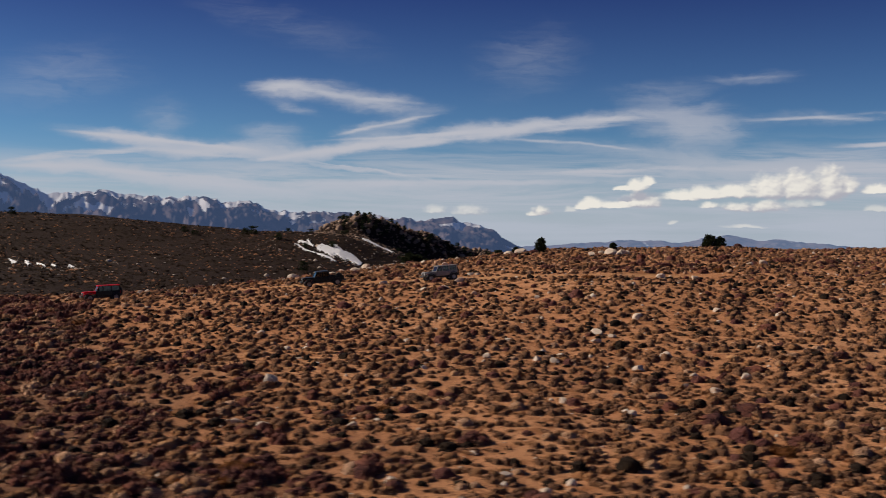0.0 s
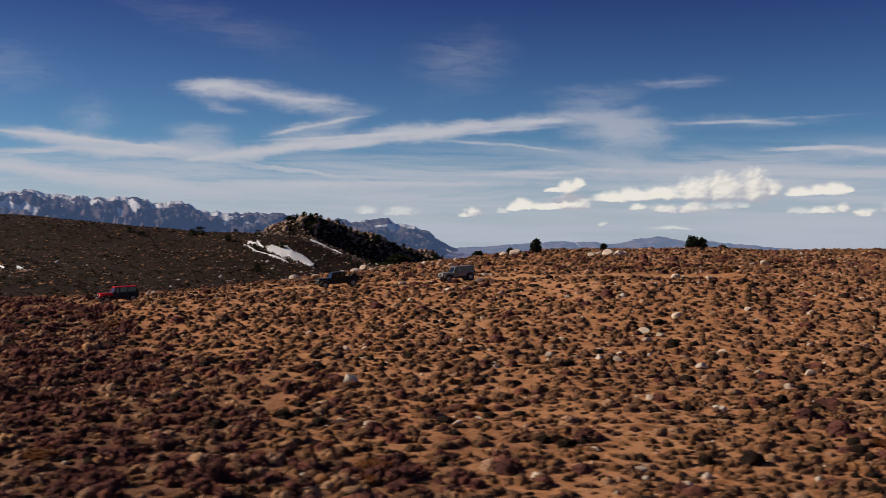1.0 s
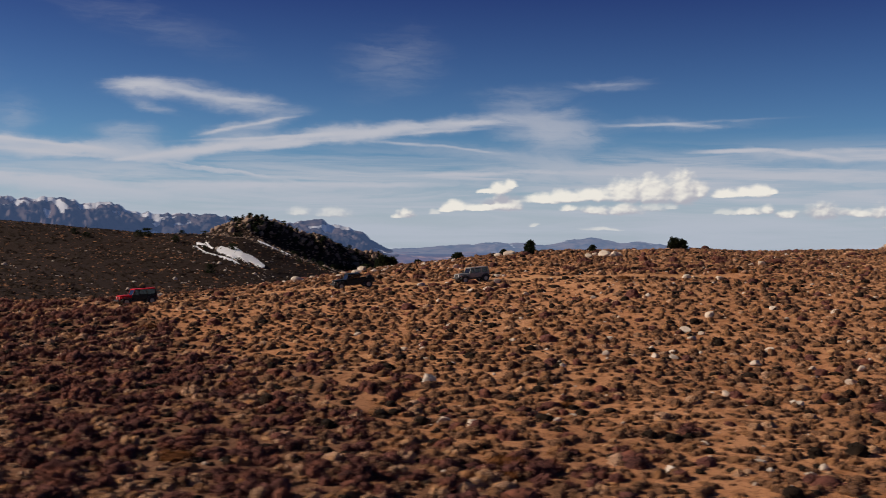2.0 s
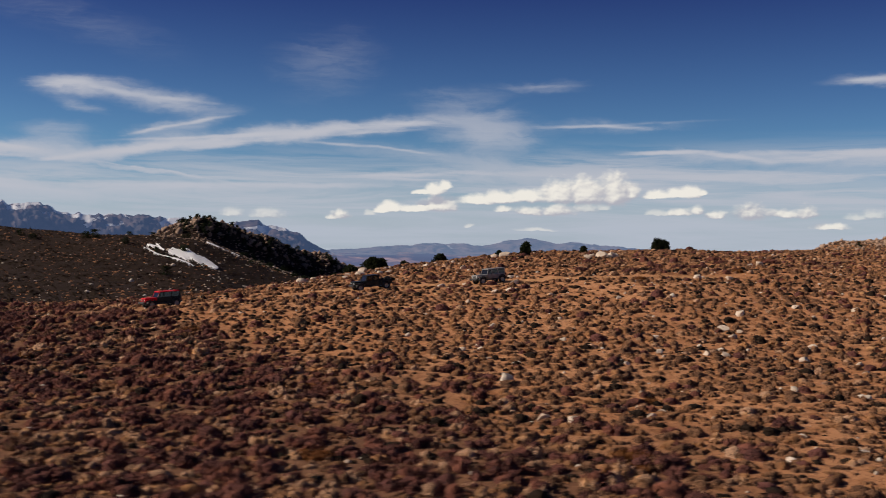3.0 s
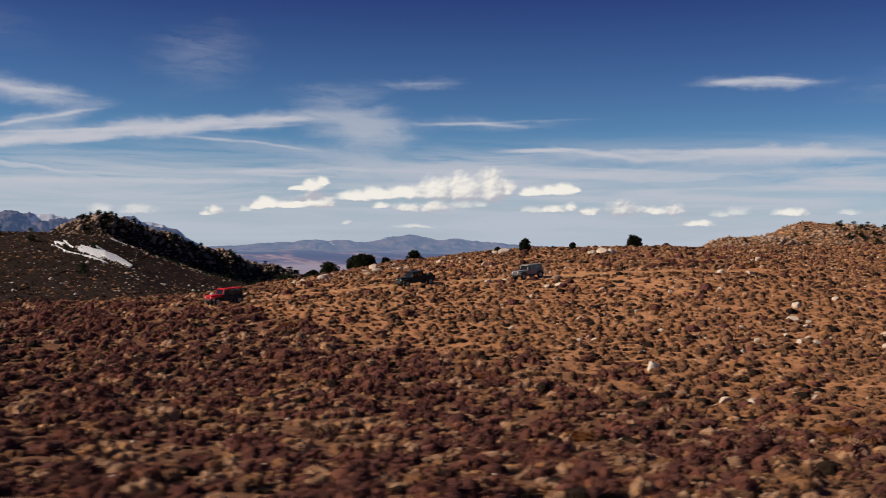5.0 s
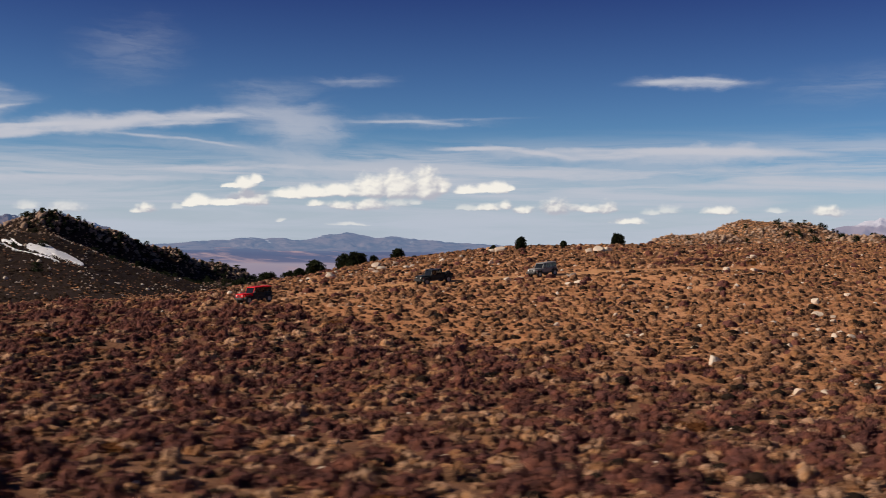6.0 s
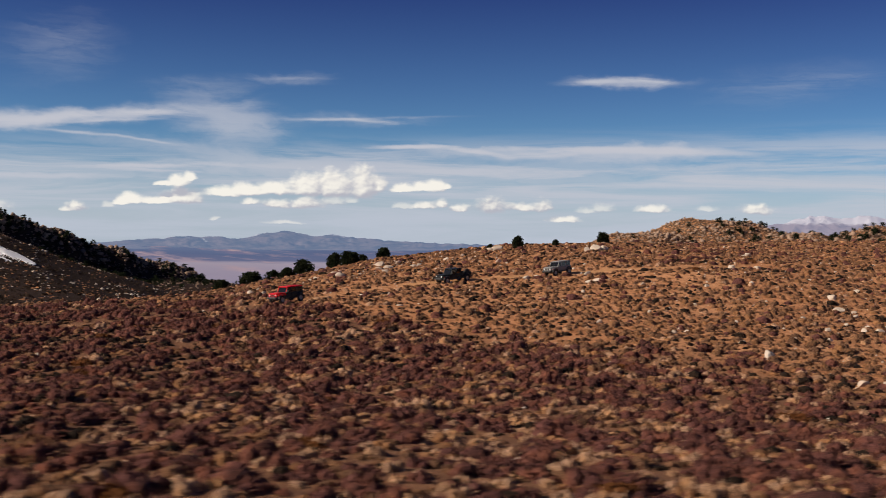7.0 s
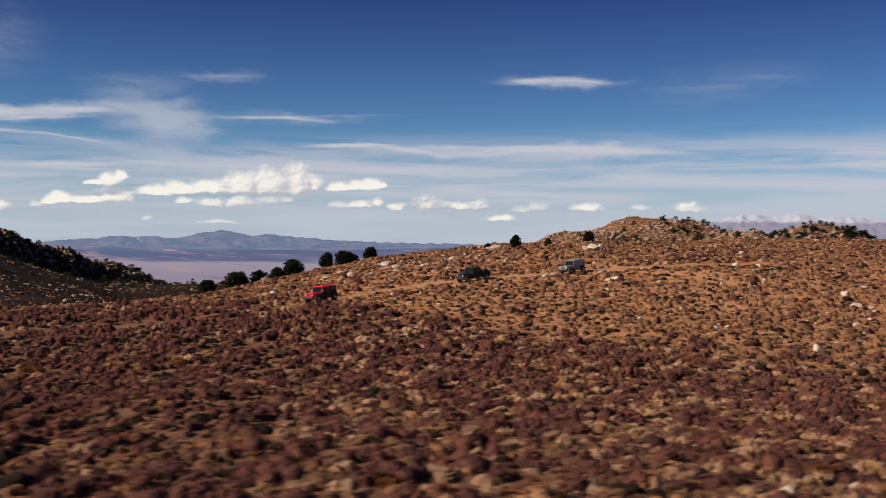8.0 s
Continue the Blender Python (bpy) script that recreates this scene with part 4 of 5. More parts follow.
# ---- far hills: rock piles, scrub, snow ----
def outcrop_rocks():
    # the dark hill: rocks along its crest and down its flank
    n = 2300
    x = rng.uniform(-88, 136, n)
    yc = np.interp(x, (-150, -60, 120), (700, 724, 850))
    y = yc - np.abs(rng.normal(0, 1, n)) * np.where(np.arange(n) < 1400, 28, 75) + 8
    p = np.stack([x, y], -1)
    big = np.clip(rng.lognormal(0.45, 0.6, n), 0.7, np.where(y > yc - 30, 5.5, 1.7))
    joined_rocks("outcrop_rocks", "brown weathered rocks piled along the dark hill's crest", p, big, TAN_ROCK, 0.1, (0.7, 1.3))
    # the two lit rocky hills
    q = []
    for cx, cy, rx, ry, turn, m in ((552, 765, 125, 62, -0.5, 2300), (480, 758, 80, 40, -0.35, 800), (690, 672, 100, 55, -0.6, 1200)):
        u, v = rng.normal(0, 0.55, m) * rx, rng.normal(-0.25, 0.5, m) * ry
        c, s = math.cos(turn), math.sin(turn)
        q.append(np.stack([cx + u * c - v * s, cy + u * s + v * c], -1))
    q = np.vstack(q)
    q = q[fbm(q[:, 0] / 30, q[:, 1] / 30, 3, 71) > rng.uniform(-1.0, 0.35, len(q))]
    joined_rocks("outcrop_rocks", "sunlit tan granite rocks heaped on the far hills", q, np.clip(rng.lognormal(0.7, 0.5, len(q)), 0.9, 5.5), LIT_ROCK, 0.1, (0.7, 1.2))
    # scattered blocks on the slope below the dark hill
    w = np.vstack([np.stack([rng.normal(-60, 60, 420), rng.normal(430, 60, 420)], -1), np.stack([rng.normal(5, 45, 1500), rng.normal(600, 60, 1500)], -1), np.stack([rng.normal(-165, 25, 160), rng.normal(412, 16, 160)], -1)])
    w = w[fbm(w[:, 0] / 22, w[:, 1] / 30, 3, 66) > rng.uniform(-0.5, 0.6, len(w))]
    joined_rocks("scree_rocks", "pale blocks scattered on the shaded hillside", w, np.clip(rng.lognormal(-0.25, 0.55, len(w)), 0.3, 2.3), GRANITE, 0.1)


LIT_ROCK = rock_material("sunlit_granite", (0.40, 0.28, 0.20), (0.30, 0.185, 0.12), (0.12, 0.08, 0.055), 0.3)
outcrop_rocks()

SCRUB = [cushion(1, 7, s + 60, rows=1, wide=0.13, reach=1.5, core=0.9) for s in range(5)]


def hill_scrub():
    def field(step, x0, x1, y0, y1, chance):
        x, y = np.meshgrid(np.arange(x0, x1, step), np.arange(y0, y1, step))
        p = np.stack([(x + rng.uniform(-0.5, 0.5, x.shape) * step).ravel(), (y + rng.uniform(-0.5, 0.5, y.shape) * step).ravel()], -1)
        f = fbm(p[:, 0] / 40, p[:, 1] / 40, 3, 81)
        return p[rng.uniform(0, 1, len(p)) < chance + 0.3 * f]

    p = field(2.7, -300, 110, 230, 650, 0.62)
    p = p[np.abs(p[:, 0] + 0.1 * p[:, 1]) < 0.45 * p[:, 1] + 40]
    s = np.clip(rng.lognormal(0.35, 0.35, len(p)), 0.8, 3.2)
    brown = rng.uniform(0, 1, len(p)) < 0.3
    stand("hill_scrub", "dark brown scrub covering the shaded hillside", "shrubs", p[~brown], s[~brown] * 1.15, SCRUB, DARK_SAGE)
    stand("hill_scrub", "dull brown sagebrush on the shaded hillside", "shrubs", p[brown], s[brown] * 0.8, SCRUB, SAGE)
    q = field(5.2, 380, 800, 560, 860, 0.6)
    stand("hill_scrub", "brown scrub on the far rocky hills", "shrubs", q, np.clip(rng.lognormal(0.6, 0.4, len(q)), 0.8, 4.0), SCRUB, SAGE)


hill_scrub()


def snow_patch(xs, mid, half, seed, label, lean=1.0):
    """Old snow lying on the slope: mid and half give the patch's middle and half depth over x."""
    x0, x1 = xs
    nx, ny = 60, 70
    verts, faces, idx = [], [], {}
    X = np.linspace(x0, x1, nx)
    lo = min(mid(x) - half(x) for x in X) - 2
    hi = max(mid(x) + half(x) for x in X) + 2
    Y = np.linspace(lo, hi, ny)
    gx, gy = np.meshgrid(X, Y, indexing="ij")
    H = np.array([max(half(x), 0.01) for x in X])[:, None]
    M = np.array([mid(x) for x in X])[:, None]
    streak = fbm((gx + 0.55 * (gy - M) / lean) / 2.2, (gy - M) / 26, 3, seed + 90)
    mask = 1 - np.abs(gy - M) / H + 0.4 * fbm(gx / 5, gy / 14, 4, seed) + 0.5 * streak * (0.4 + np.abs(gy - M) / H) - 0.15
    z = height(gx, gy) + EYE + 0.55 * np.clip(mask, 0, 0.3) / 0.3 + 0.35
    z = np.where(mask < 0.03, z - 0.6, z)
    for i in range(nx - 1):
        for j in range(ny - 1):
            if mask[i, j] > 0 and mask[i + 1, j] > 0 and mask[i, j + 1] > 0 and mask[i + 1, j + 1] > 0:
                ids = []
                for a, b in ((i, j), (i + 1, j), (i + 1, j + 1), (i, j + 1)):
                    if (a, b) not in idx:
                        idx[a, b] = len(verts)
                        verts.append((gx[a, b], gy[a, b], z[a, b]))
                    ids.append(idx[a, b])
                faces.append(ids)
    ob = mesh_object("snow_patch", verts, faces, [SNOW], smooth=True)
    return tagged(ob, label, "snow", "snow patches on the dark hill")


def snow_material():
    m, g, b = material("old_snow")
    p = place(g)
    c = g.mix(g.step(g.noise(p, 0.4, 5.0), 0.4, 0.7), (0.93, 0.93, 0.94), (0.85, 0.84, 0.83))
    g.put(b.inputs["Base Color"], c)
    b.inputs["Roughness"].default_value = 0.6
    bump(g, b, g.noise(p, 0.8, 5.0), 0.5, 0.3)
    return m


SNOW = snow_material()


def lay_snow():
    def arch(c, w, d):
        return lambda x: d * math.sqrt(max(0.0, 1 - ((x - c) / w) ** 2))

    snow_patch((-68, -42), lambda x: 546 - 1.0 * (x + 55), arch(-55, 13.5, 15), 7, "broad white patch of old snow on the slope")
    snow_patch((-82, -53), lambda x: 556 - 1.65 * (x + 79), arch(-67, 14.5, 4.5), 17, "thin streak of old snow on the slope")
    snow_patch((-80, -70), lambda x: 568 - 1.0 * (x + 79), arch(-75, 5, 6), 21, "small remnant of old snow on the slope")
    snow_patch((-52, -42), lambda x: 662 - 1.2 * (x + 50), arch(-47, 5, 9), 27, "narrow streak of old snow below the crest")
    snow_patch((-46, -30), lambda x: 655 - 0.9 * (x + 44), arch(-38, 8, 8), 37, "narrow streak of old snow below the crest")
    for k, (x, y) in enumerate(((-178, 424), (-174, 418), (-170, 421), (-167, 414), (-163, 416), (-159, 410), (-156, 413), (-150, 416))):
        snow_patch((x - 2.4, x + 2.4), lambda q, x=x, y=y: y - 1.6 * (q - x), arch(x, 2.4, 1.5), 47 + k, "small remnant of old snow among rocks")


lay_snow()


# ---- junipers ----
def juniper_meshes(seed, clumps, leaves):
    g = np.random.default_rng(seed)
    # trunk with a few limbs
    bm = bmesh.new()
    def limb(a, b, r0, r1):
        a, b = Vector(a), Vector(b)
        d = (b - a).normalized()
        s = d.orthogonal().normalized()
        t = d.cross(s)
        rings = []
        for k in range(3):
            u = k / 2
            c = a.lerp(b, u) + Vector(g.normal(0, 0.015, 3))
            r = r0 + (r1 - r0) * u
            rings.append([bm.verts.new(c + (s * math.cos(q) + t * math.sin(q)) * r) for q in np.linspace(0, 2 * math.pi, 6)[:-1]])
        for p, q in zip(rings, rings[1:]):
            for j in range(5):
                bm.faces.new((p[j], p[(j + 1) % 5], q[(j + 1) % 5], q[j]))
        bm.faces.new(rings[-1])
    limb((0, 0, -0.06), (0.02, 0.01, 0.62), 0.055, 0.02)
    for _ in range(5):
        a = g.uniform(0, 6.28)
        h = g.uniform(0.12, 0.5)
        limb((0, 0, h), (0.3 * math.cos(a), 0.3 * math.sin(a), h + g.uniform(0.08, 0.3)), 0.022, 0.006)
    trunk = bpy.data.meshes.new("trunk")
    bm.to_mesh(trunk)
    bm.free()
    trunk.materials.append(BARK)
    # crown of many small sprays in uneven clumps
    v, f = [], []
    for _ in range(clumps):
        a, s = g.uniform(0, 6.28), g.uniform(0, 1) ** 0.6
        h = g.uniform(0.04, 0.95)
        rad = 0.5 * math.sqrt(max(0.02, 1 - ((h - 0.36) / 0.62) ** 2)) * (0.82 + 0.25 * math.sin(2 * a + seed) * math.cos(5 * h + seed))
        c = np.array([s * rad * math.cos(a), s * rad * math.sin(a), h])
        q = g.uniform(0.07, 0.14)
        for _ in range(leaves):
            d = g.standard_normal(3)
            d /= np.linalg.norm(d)
            o = c + d * q * g.uniform(0.5, 1.1)
            e1, e2 = g.standard_normal(3) * 0.042, g.standard_normal(3) * 0.042
            b = len(v)
            v += [o - e1, o + e1, o + e2 + d * 0.045]
            f.append((b, b + 1, b + 2))
    crown = fast_mesh("crown", np.array(v), np.array(f), [PINE])
    return trunk, crown


NEAR_TREES = [juniper_meshes(s, 150, 18) for s in range(4)]
FAR_TREES = [juniper_meshes(s + 10, 46, 11) for s in range(4)]


def juniper(forms, x, y, tall, wide, seed, label, group, sink=0.0):
    trunk, crown = forms[seed % len(forms)]
    base = tagged(new("juniper_tree"), label, "tree", group)
    t, c = new("trunk", trunk), new("crown", crown)
    t.parent = c.parent = base
    base.matrix_world = pose(x, y, ground_z(x, y) - sink, 0, 0, seed * 67.0) @ Matrix.Diagonal((wide, wide, tall, 1))
    return base


def plant_trees():
    ridge = ((15.6, 164.5, 2.3, 2.0), (11.9, 168.0, 1.2, 1.3), (48.2, 186.5, 2.5, 2.7), (51.0, 190.0, 2.2, 2.2), (11.6, 219.0, 3.4, 3.8), (-6.2, 192.5, 2.6, 3.9),
             (-5.8, 202.0, 3.2, 3.4), (-4.6, 193.5, 2.2, 2.8), (-8.2, 215.0, 3.4, 4.6), (-11.4, 216.0, 2.4, 3.4), (-14.0, 236.0, 3.6, 5.6), (-9.0, 235.0, 3.0, 4.2), (-20.0, 239.0, 3.4, 4.6),
             (28.5, 173.0, 1.3, 1.6), (1.5, 205.0, 1.8, 2.2))
    for k, (x, y, h, w) in enumerate(ridge):
        juniper(NEAR_TREES, x, y, h, w, k, "dark green rounded juniper standing on the ridge", "junipers along the ridge", 0.05)
    g = random.Random(12)
    hill = [(-111, 602, 5.0, 8.0), (-116, 604, 4.0, 6.0), (-147, 585, 3.6, 5.2), (-139, 577, 3.0, 5.0), (-251, 600, 4.5, 6.5), (-91, 570, 4.0, 6.0), (-63, 466, 4.6, 6.0), (-96, 640, 3.2, 5.0), (-84, 655, 3.6, 6.0), (-60, 560, 4.0, 7.0), (-74, 552, 3.4, 5.0)]
    flank = []
    for _ in range(300):
        x = g.uniform(-72, 125)
        yc = float(np.interp(x, (-150, -60, 120), (700, 724, 850)))
        flank.append((x, yc + 2 - abs(g.gauss(0, 1)) * (18 + 0.26 * max(x + 60, 0)), g.uniform(2.0, 4.2), g.uniform(2.8, 6.0)))
    low = []
    for _ in range(110):
        x = g.uniform(-30, 125)
        low.append((x, float(np.interp(x, (-150, -60, 120), (700, 724, 850))) - g.uniform(40, 170), g.uniform(1.4, 3.0), g.uniform(2.0, 4.6)))
    hill += flank[:100]
    for k, (x, y, h, w) in enumerate(hill):
        juniper(FAR_TREES, x, y, h, w, k, "dark juniper on the shaded rocky hill", "junipers on the dark hill", 0.2)
    lit = []
    for k in range(170):
        cx, cy, rx, ry = ((560, 765, 85, 40), (640, 700, 55, 40), (695, 670, 60, 30))[k % 3]
        lit.append((cx + g.gauss(0.25, 0.7) * rx, cy + g.gauss(-0.7, 0.5) * ry, g.uniform(3.0, 5.6), g.uniform(4.5, 8.0)))
    for k, (x, y, h, w) in enumerate(lit[:100]):
        juniper(FAR_TREES, x, y, h, w, k, "dark juniper on the sunlit rocky hill", "junipers on the far hills", 0.2)
    juniper_growth(flank[205:] + low + lit[100:])


def juniper_growth(rows):
    """The rest of the far junipers, too many to count, as one mesh."""
    vs, fs, base = [], [], 0
    for k, (x, y, h, w) in enumerate(rows):
        me = FAR_TREES[k % 4][1]
        v = np.zeros(len(me.vertices) * 3, dtype=np.float32)
        me.vertices.foreach_get("co", v)
        v = v.reshape(-1, 3) * (w, w, h)
        a = k * 1.9
        v = np.stack([v[:, 0] * math.cos(a) - v[:, 1] * math.sin(a) + x, v[:, 0] * math.sin(a) + v[:, 1] * math.cos(a) + y, v[:, 2] + ground_z(x, y) - 0.5], -1)
        vs.append(v)
        fs.append(np.arange(len(v)).reshape(-1, 3) + base)
        base += len(v)
    tagged(new("juniper_growth", fast_mesh("juniper_growth", np.vstack(vs), np.vstack(fs), [PINE])), "low dark juniper growth among the hill rocks", "shrubs", kind="stuff")


plant_trees()


# ---- off-road vehicles ----
BLACK_TRIM = plain("black_plastic_trim", (0.018, 0.018, 0.02), 0.55)
RUBBER = plain("tyre_rubber", (0.022, 0.021, 0.02), 0.85)
ALLOY = plain("dusty_alloy", (0.30, 0.29, 0.28), 0.4, 0.8)
LENS = plain("clear_lamp_lens", (0.75, 0.76, 0.78), 0.1)
TAIL = plain("red_lamp_lens", (0.35, 0.02, 0.02), 0.2)


def glass_material():
    m, g, b = material("tinted_glass")
    b.inputs["Base Color"].default_value = (0.03, 0.034, 0.036, 1)
    b.inputs["Roughness"].default_value = 0.03
    b.inputs["Transmission Weight"].default_value = 0.6
    return m


GLASS = glass_material()


def wheel(car, x, y, z, r, width, side):
    w = tagged(new("wheel"), "")
    w.parent = car
    h = width / 2
    tyre = part("tyre", turned([(r * 0.60, -h * 0.9), (r * 0.9, -h), (r * 0.98, -h * 0.75), (r, -h * 0.3), (r, h * 0.3), (r * 0.98, h * 0.75), (r * 0.9, h), (r * 0.60, h * 0.9)], 28), RUBBER, w, "chunky black off-road tyre", True)
    for k in range(20):
        a = radians(18 * k)
        for s in (-1, 1):
            lug = box(-0.035, 0.035, s * h * 0.35 - 0.05, s * h * 0.35 + 0.05, -0.012, 0.022)
            lug.transform(Matrix.Translation((r * math.cos(a), 0, r * math.sin(a))) @ Matrix.Rotation(math.pi / 2 - a, 4, "Y"))
            me = bpy.data.meshes.new("lug")
            lug.to_mesh(me)
            lug.free()
            bm = bmesh.new()
            bm.from_mesh(tyre.data)
            bm.from_mesh(me)
            bm.to_mesh(tyre.data)
            bm.free()
    o = side * h
    part("rim", turned([(0.0, o * 0.6), (r * 0.14, o * 0.72), (r * 0.2, o * 0.45), (r * 0.48, o * 0.5), (r * 0.6, o * 0.92), (r * 0.62, o * 0.8)], 20), ALLOY, w, "dusty grey alloy rim")
    w.location = (x, y, z)
    return w


def off_roader(paint, roof_paint, label, pickup=False, side_paint=None):
    """A boxy four-door four-by-four that heads along +x; the origin is on the ground between its wheels."""
    car = tagged(new("off_road_pickup" if pickup else "off_road_car"), label, "pickup" if pickup else "car", "vehicles on the dirt track")
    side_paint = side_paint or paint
    wb0, wb1 = (1.42, -1.5) if not pickup else (1.62, -1.9)
    front, rear, r = wb0 + 0.62, (-2.05 if not pickup else -2.75), 0.43
    cowl = wb0 - 0.72
    back = rear if not pickup else -1.0
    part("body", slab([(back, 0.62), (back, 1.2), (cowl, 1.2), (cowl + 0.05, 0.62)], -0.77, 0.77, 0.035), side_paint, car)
    part("underbody", box(rear + 0.15, front - 0.1, -0.5, 0.5, 0.42, 0.64, 0.03), BLACK_TRIM, car, "black chassis rails")
    part("hood", box(cowl, front, -0.74, 0.74, 0.86, 1.19, 0.05, (0.86, 0.94, 1.0)), paint, car)
    part("hood_vent", box(cowl + 0.25, cowl + 0.55, -0.25, 0.25, 1.175, 1.2, 0.01), BLACK_TRIM, car, "black vent in the hood")
    grille = part("grille", box(front, front + 0.07, -0.62, 0.62, 0.66, 1.14, 0.03), paint, car)
    for k in range(7):
        y = (k - 3) * 0.115
        part("grille_slot", box(front + 0.06, front + 0.078, y - 0.035, y + 0.035, 0.74, 1.08, 0.008), BLACK_TRIM, grille, "dark upright grille opening")
    for s in (-1, 1):
        part("headlight", turned([(0.0, 0.075), (0.085, 0.068), (0.1, 0.04), (0.1, 0.0)], 18, "X", (front + 0.02, s * 0.5, 0.97)), LENS, car, "round clear headlight", True)
        part("tail_lamp", box(rear - 0.03, rear + 0.01, s * 0.68 - 0.07, s * 0.68 + 0.07, 0.84, 1.06, 0.01), TAIL, car, "red tail lamp")
        part("turn_lamp", box(wb0 + 0.42, wb0 + 0.5, s * 0.86 - 0.05, s * 0.86 + 0.05, 0.86, 0.93, 0.01), TAIL, car, "amber turn lamp")
        for x in (wb0, wb1):
            flare = turned([(0.50, s * 0.70), (0.56, s * 0.70), (0.57, s * 0.92), (0.54, s * 0.95), (0.50, s * 0.95), (0.50, s * 0.70)], 14, "Y", (x, 0, 0.46), (8, 172))
            part("fender_flare", flare, BLACK_TRIM, car, "black plastic wheel-arch flare", True)
            wheel(car, x, s * 0.80, r, r, 0.29, s)
        part("fender", box(wb0 - 0.55, front - 0.05, s * 0.74 - 0.1, s * 0.74 + 0.1, 0.86, 1.02, 0.03), paint, car)
        part("sill_step", box(wb1 + 0.6, wb0 - 0.6, s * 0.84 - 0.06, s * 0.84 + 0.06, 0.46, 0.54, 0.02), BLACK_TRIM, car, "black side step")
        doors = ((-0.08, cowl - 0.05), (-0.98, -0.12))
        for x0, x1 in doors:
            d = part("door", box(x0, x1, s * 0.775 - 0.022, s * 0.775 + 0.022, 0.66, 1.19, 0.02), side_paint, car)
            part("door_handle", box(x0 + 0.08, x0 + 0.22, s * 0.805 - 0.015, s * 0.805 + 0.015, 1.05, 1.09, 0.008), BLACK_TRIM, d, "black door handle")
        m = part("mirror", box(cowl - 0.14, cowl - 0.02, s * 0.95 - 0.1, s * 0.95 + 0.1, 1.24, 1.43, 0.03), BLACK_TRIM, car, "black wing mirror")
        part("mirror_arm", box(cowl - 0.1, cowl - 0.05, s * 0.81 - 0.06, s * 0.81 + 0.06, 1.2, 1.28, 0.01), BLACK_TRIM, m)
    part("front_bumper", box(front + 0.1, front + 0.34, -0.86, 0.86, 0.56, 0.76, 0.05, (0.82, 1.0, 1.0)), BLACK_TRIM, car, "black steel front bumper")
    part("rear_bumper", box(rear - 0.2, rear - 0.02, -0.82, 0.82, 0.56, 0.74, 0.04), BLACK_TRIM, car, "black rear bumper")
    # cabin
    top, lean = 1.80, 0.30
    cab_back = back
    part("windshield_frame", slab([(cowl, 1.18), (cowl - lean, top - 0.05), (cowl - lean - 0.07, top - 0.05), (cowl - 0.07, 1.18)], -0.72, -0.65, 0.01), paint, car)
    part("windshield_frame", slab([(cowl, 1.18), (cowl - lean, top - 0.05), (cowl - lean - 0.07, top - 0.05), (cowl - 0.07, 1.18)], 0.65, 0.72, 0.01), paint, car)
    part("windshield", slab([(cowl - 0.02, 1.2), (cowl - lean - 0.02, top - 0.06), (cowl - lean - 0.04, top - 0.06), (cowl - 0.04, 1.2)], -0.65, 0.65), GLASS, car, "dark slanted windshield")
    part("roof", box(cab_back, cowl - lean + 0.06, -0.73, 0.73, top - 0.06, top + 0.05, 0.045, (0.98, 0.95, 0.98)), roof_paint, car)
    posts = [-0.1, -1.0] if not pickup else [-0.1]
    for s in (-1, 1):
        ends = [cowl - lean - 0.08] + posts + [cab_back + 0.02]
        for x in posts + [cab_back + 0.06]:
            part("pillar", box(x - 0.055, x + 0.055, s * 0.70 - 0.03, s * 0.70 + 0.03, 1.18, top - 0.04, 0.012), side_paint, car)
        for x0, x1 in zip(ends[1:], ends):
            part("side_window", box(x0 + 0.05, x1 - 0.05 + (0.12 if x1 == ends[0] else 0), s * 0.70 - 0.008, s * 0.70 + 0.008, 1.2, top - 0.06, 0.004), GLASS, car, "dark tinted side window")
    part("rear_window", box(cab_back + 0.01, cab_back + 0.03, -0.62, 0.62, 1.22, top - 0.08, 0.004), GLASS, car, "dark tinted rear window")
    for x in (0.25, -0.65):
        for s in (-1, 1):
            seat = part("seat", box(x - 0.25, x + 0.25, s * 0.36 - 0.24, s * 0.36 + 0.24, 0.75, 0.98, 0.05), BLACK_TRIM, car, "dark seat")
            part("seat_back", box(x - 0.32, x - 0.18, s * 0.36 - 0.24, s * 0.36 + 0.24, 0.95, 1.55, 0.05), BLACK_TRIM, seat)
    if pickup:
        for s in (-1, 1):
            part("bed_side", box(rear, back - 0.03, s * 0.74 - 0.05, s * 0.74 + 0.05, 0.66, 1.2, 0.03), paint, car)
        part("bed_floor", box(rear, back, -0.7, 0.7, 0.64, 0.72, 0.01), BLACK_TRIM, car, "black cargo bed floor")
        part("tailgate", box(rear - 0.02, rear + 0.06, -0.7, 0.7, 0.68, 1.18, 0.02), paint, car)
        part("spare_tyre", turned([(0.2, -0.12), (0.4, -0.14), (0.43, 0.0), (0.4, 0.14), (0.2, 0.12)], 24, "Y", (rear + 0.55, 0.42, 1.12)), RUBBER, car, "spare tyre standing in the bed", True)
    else:
        part("tailgate", box(rear - 0.045, rear - 0.0, -0.66, 0.66, 0.66, 1.18, 0.02), paint, car)
        spare = part("spare_tyre", turned([(0.2, -0.02), (0.36, 0.0), (0.41, -0.06), (0.42, -0.13), (0.41, -0.2), (0.36, -0.26), (0.2, -0.24), (0.0, -0.2)], 26, "X", (rear - 0.05, 0.0, 1.08)), RUBBER, car, "spare tyre on the tailgate", True)
    return car


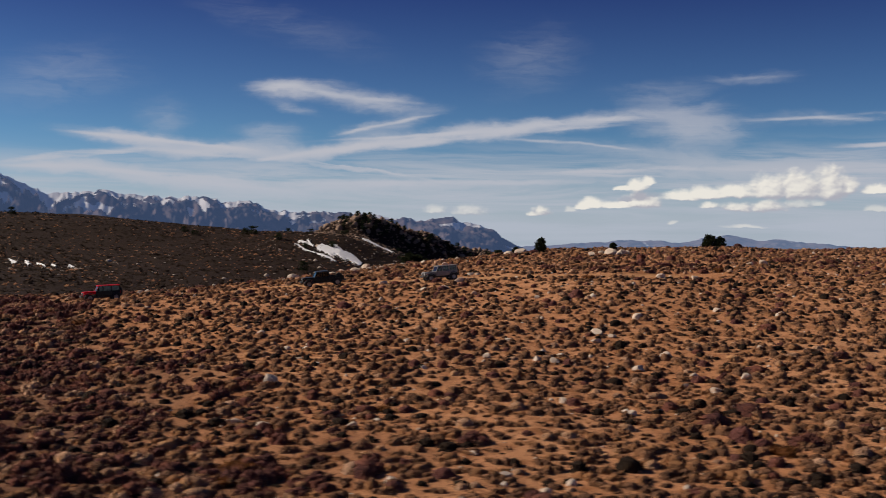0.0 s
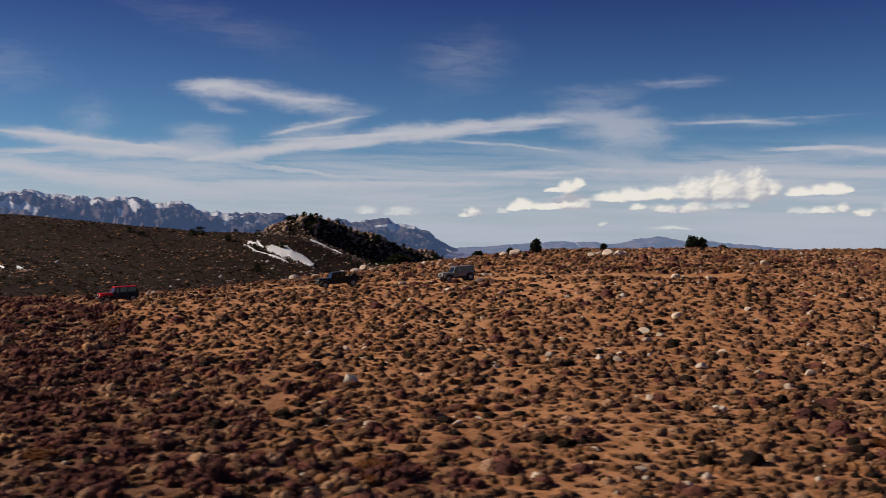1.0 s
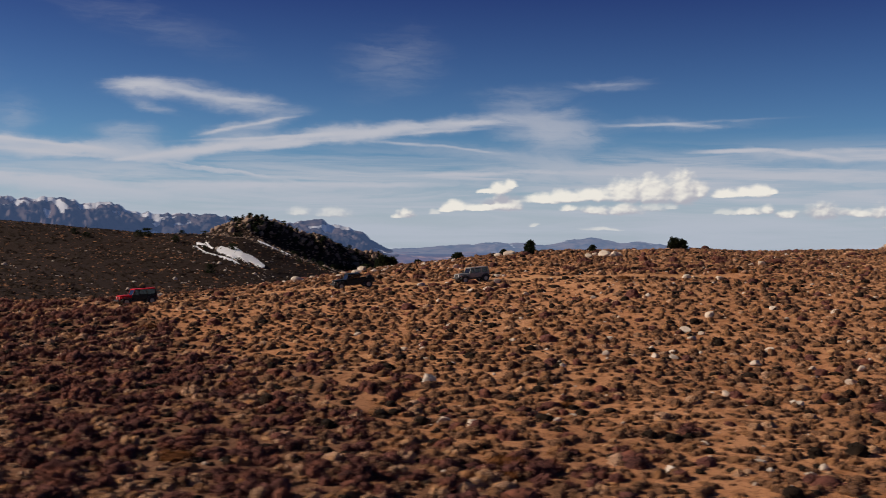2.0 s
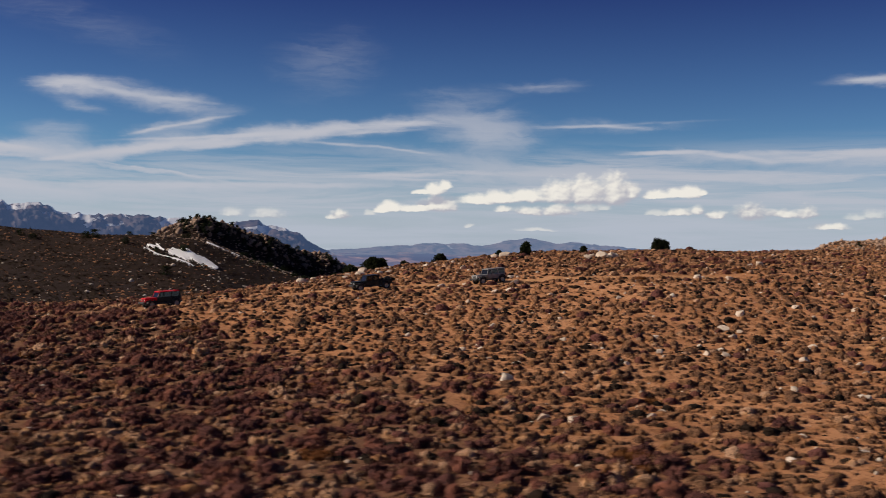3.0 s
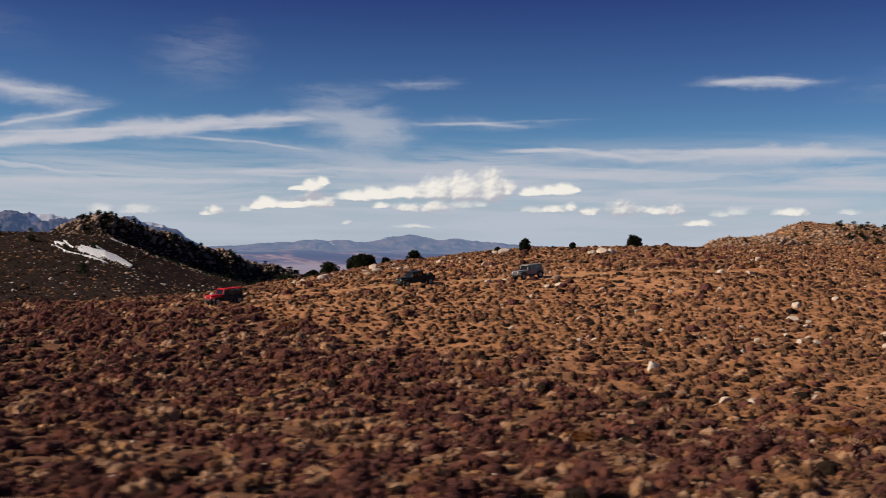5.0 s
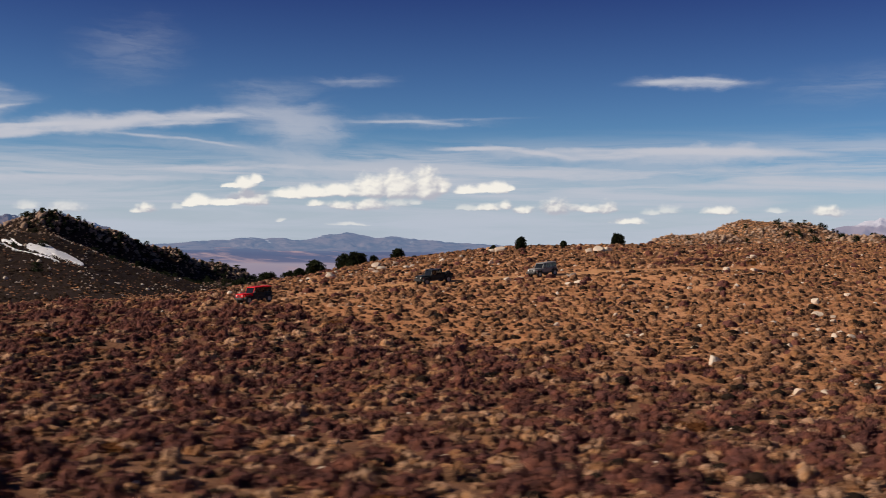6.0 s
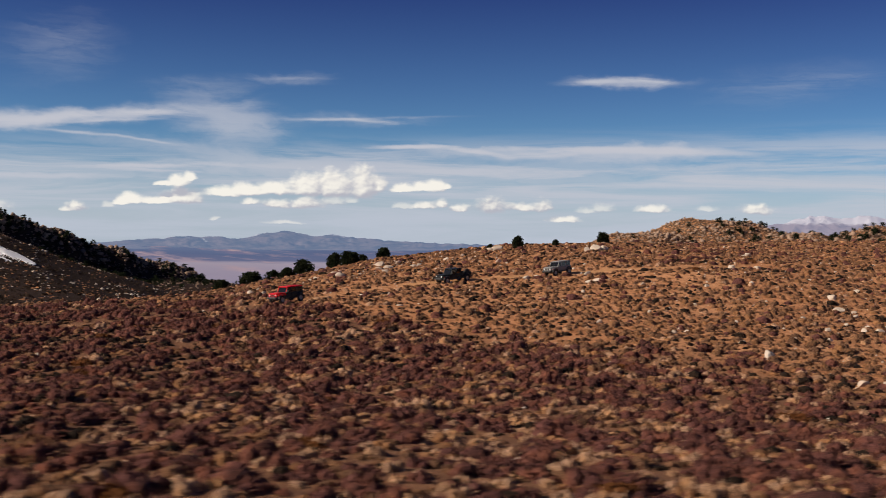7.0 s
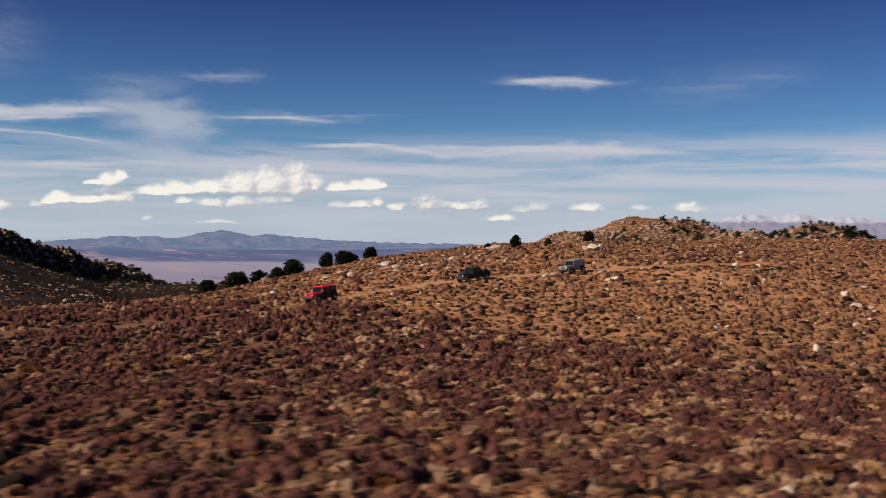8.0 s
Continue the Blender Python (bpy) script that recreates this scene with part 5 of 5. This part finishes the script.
def set_on_ground(car, x, y, heading):
    """Heading in degrees, counter-clockwise from +x. Tilts with the slope."""
    h = radians(heading)
    f, l = Vector((math.cos(h), math.sin(h))), Vector((-math.sin(h), math.cos(h)))
    zf, zr = ground_z(x + 1.4 * f.x, y + 1.4 * f.y), ground_z(x - 1.4 * f.x, y - 1.4 * f.y)
    zl, zs = ground_z(x + 0.8 * l.x, y + 0.8 * l.y), ground_z(x - 0.8 * l.x, y - 0.8 * l.y)
    fx = Vector((2.8 * f.x, 2.8 * f.y, zf - zr)).normalized()
    ly = Vector((1.6 * l.x, 1.6 * l.y, zl - zs)).normalized()
    up = fx.cross(ly).normalized()
    ly = up.cross(fx)
    m = Matrix((fx, ly, up)).transposed().to_4x4()
    car.matrix_world = Matrix.Translation((x, y, (zf + zr + zl + zs) / 4 - 0.02)) @ m


def paint_material(name, colour, rough, metal, grime=1.0):
    m, g, b = material(name)
    p = g.add("ShaderNodeTexCoord").outputs["Object"]
    xyz = g.add("ShaderNodeSeparateXYZ")
    g.put(xyz.inputs[0], p)
    dust = g.math("MULTIPLY", g.step(xyz.outputs[2], 1.15, 0.55), g.math("MULTIPLY_ADD", g.noise(p, 3.0, 5.0), 0.5 * grime, 0.05 * grime))
    g.put(b.inputs["Base Color"], g.mix(dust, colour, (0.24, 0.17, 0.115)))
    g.put(b.inputs["Roughness"], g.math("MULTIPLY_ADD", dust, 0.5, rough))
    b.inputs["Metallic"].default_value = metal
    b.inputs["Specular IOR Level"].default_value = 0.15
    return m


SILVER_PAINT = paint_material("silver_paint", (0.25, 0.24, 0.235), 0.5, 0.0)
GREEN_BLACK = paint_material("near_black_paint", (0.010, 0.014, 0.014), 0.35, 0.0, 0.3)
RED_PAINT = paint_material("bright_red_paint", (0.66, 0.005, 0.012), 0.45, 0.0, 0.08)

silver_car = off_roader(SILVER_PAINT, SILVER_PAINT, "silver-grey boxy off-road car on the dirt track")
set_on_ground(silver_car, -0.3, 124.9, 200)
black_pickup = off_roader(GREEN_BLACK, GREEN_BLACK, "near-black off-road pickup on the dirt track", pickup=True)
set_on_ground(black_pickup, -15.0, 127.4, 196)
# the red car's sides take near-black paint, which holds their shade
red_car = off_roader(RED_PAINT, RED_PAINT, "bright red off-road car, shaded sides painted near-black, on the track", side_paint=GREEN_BLACK)
set_on_ground(red_car, -39.8, 120.2, 208)
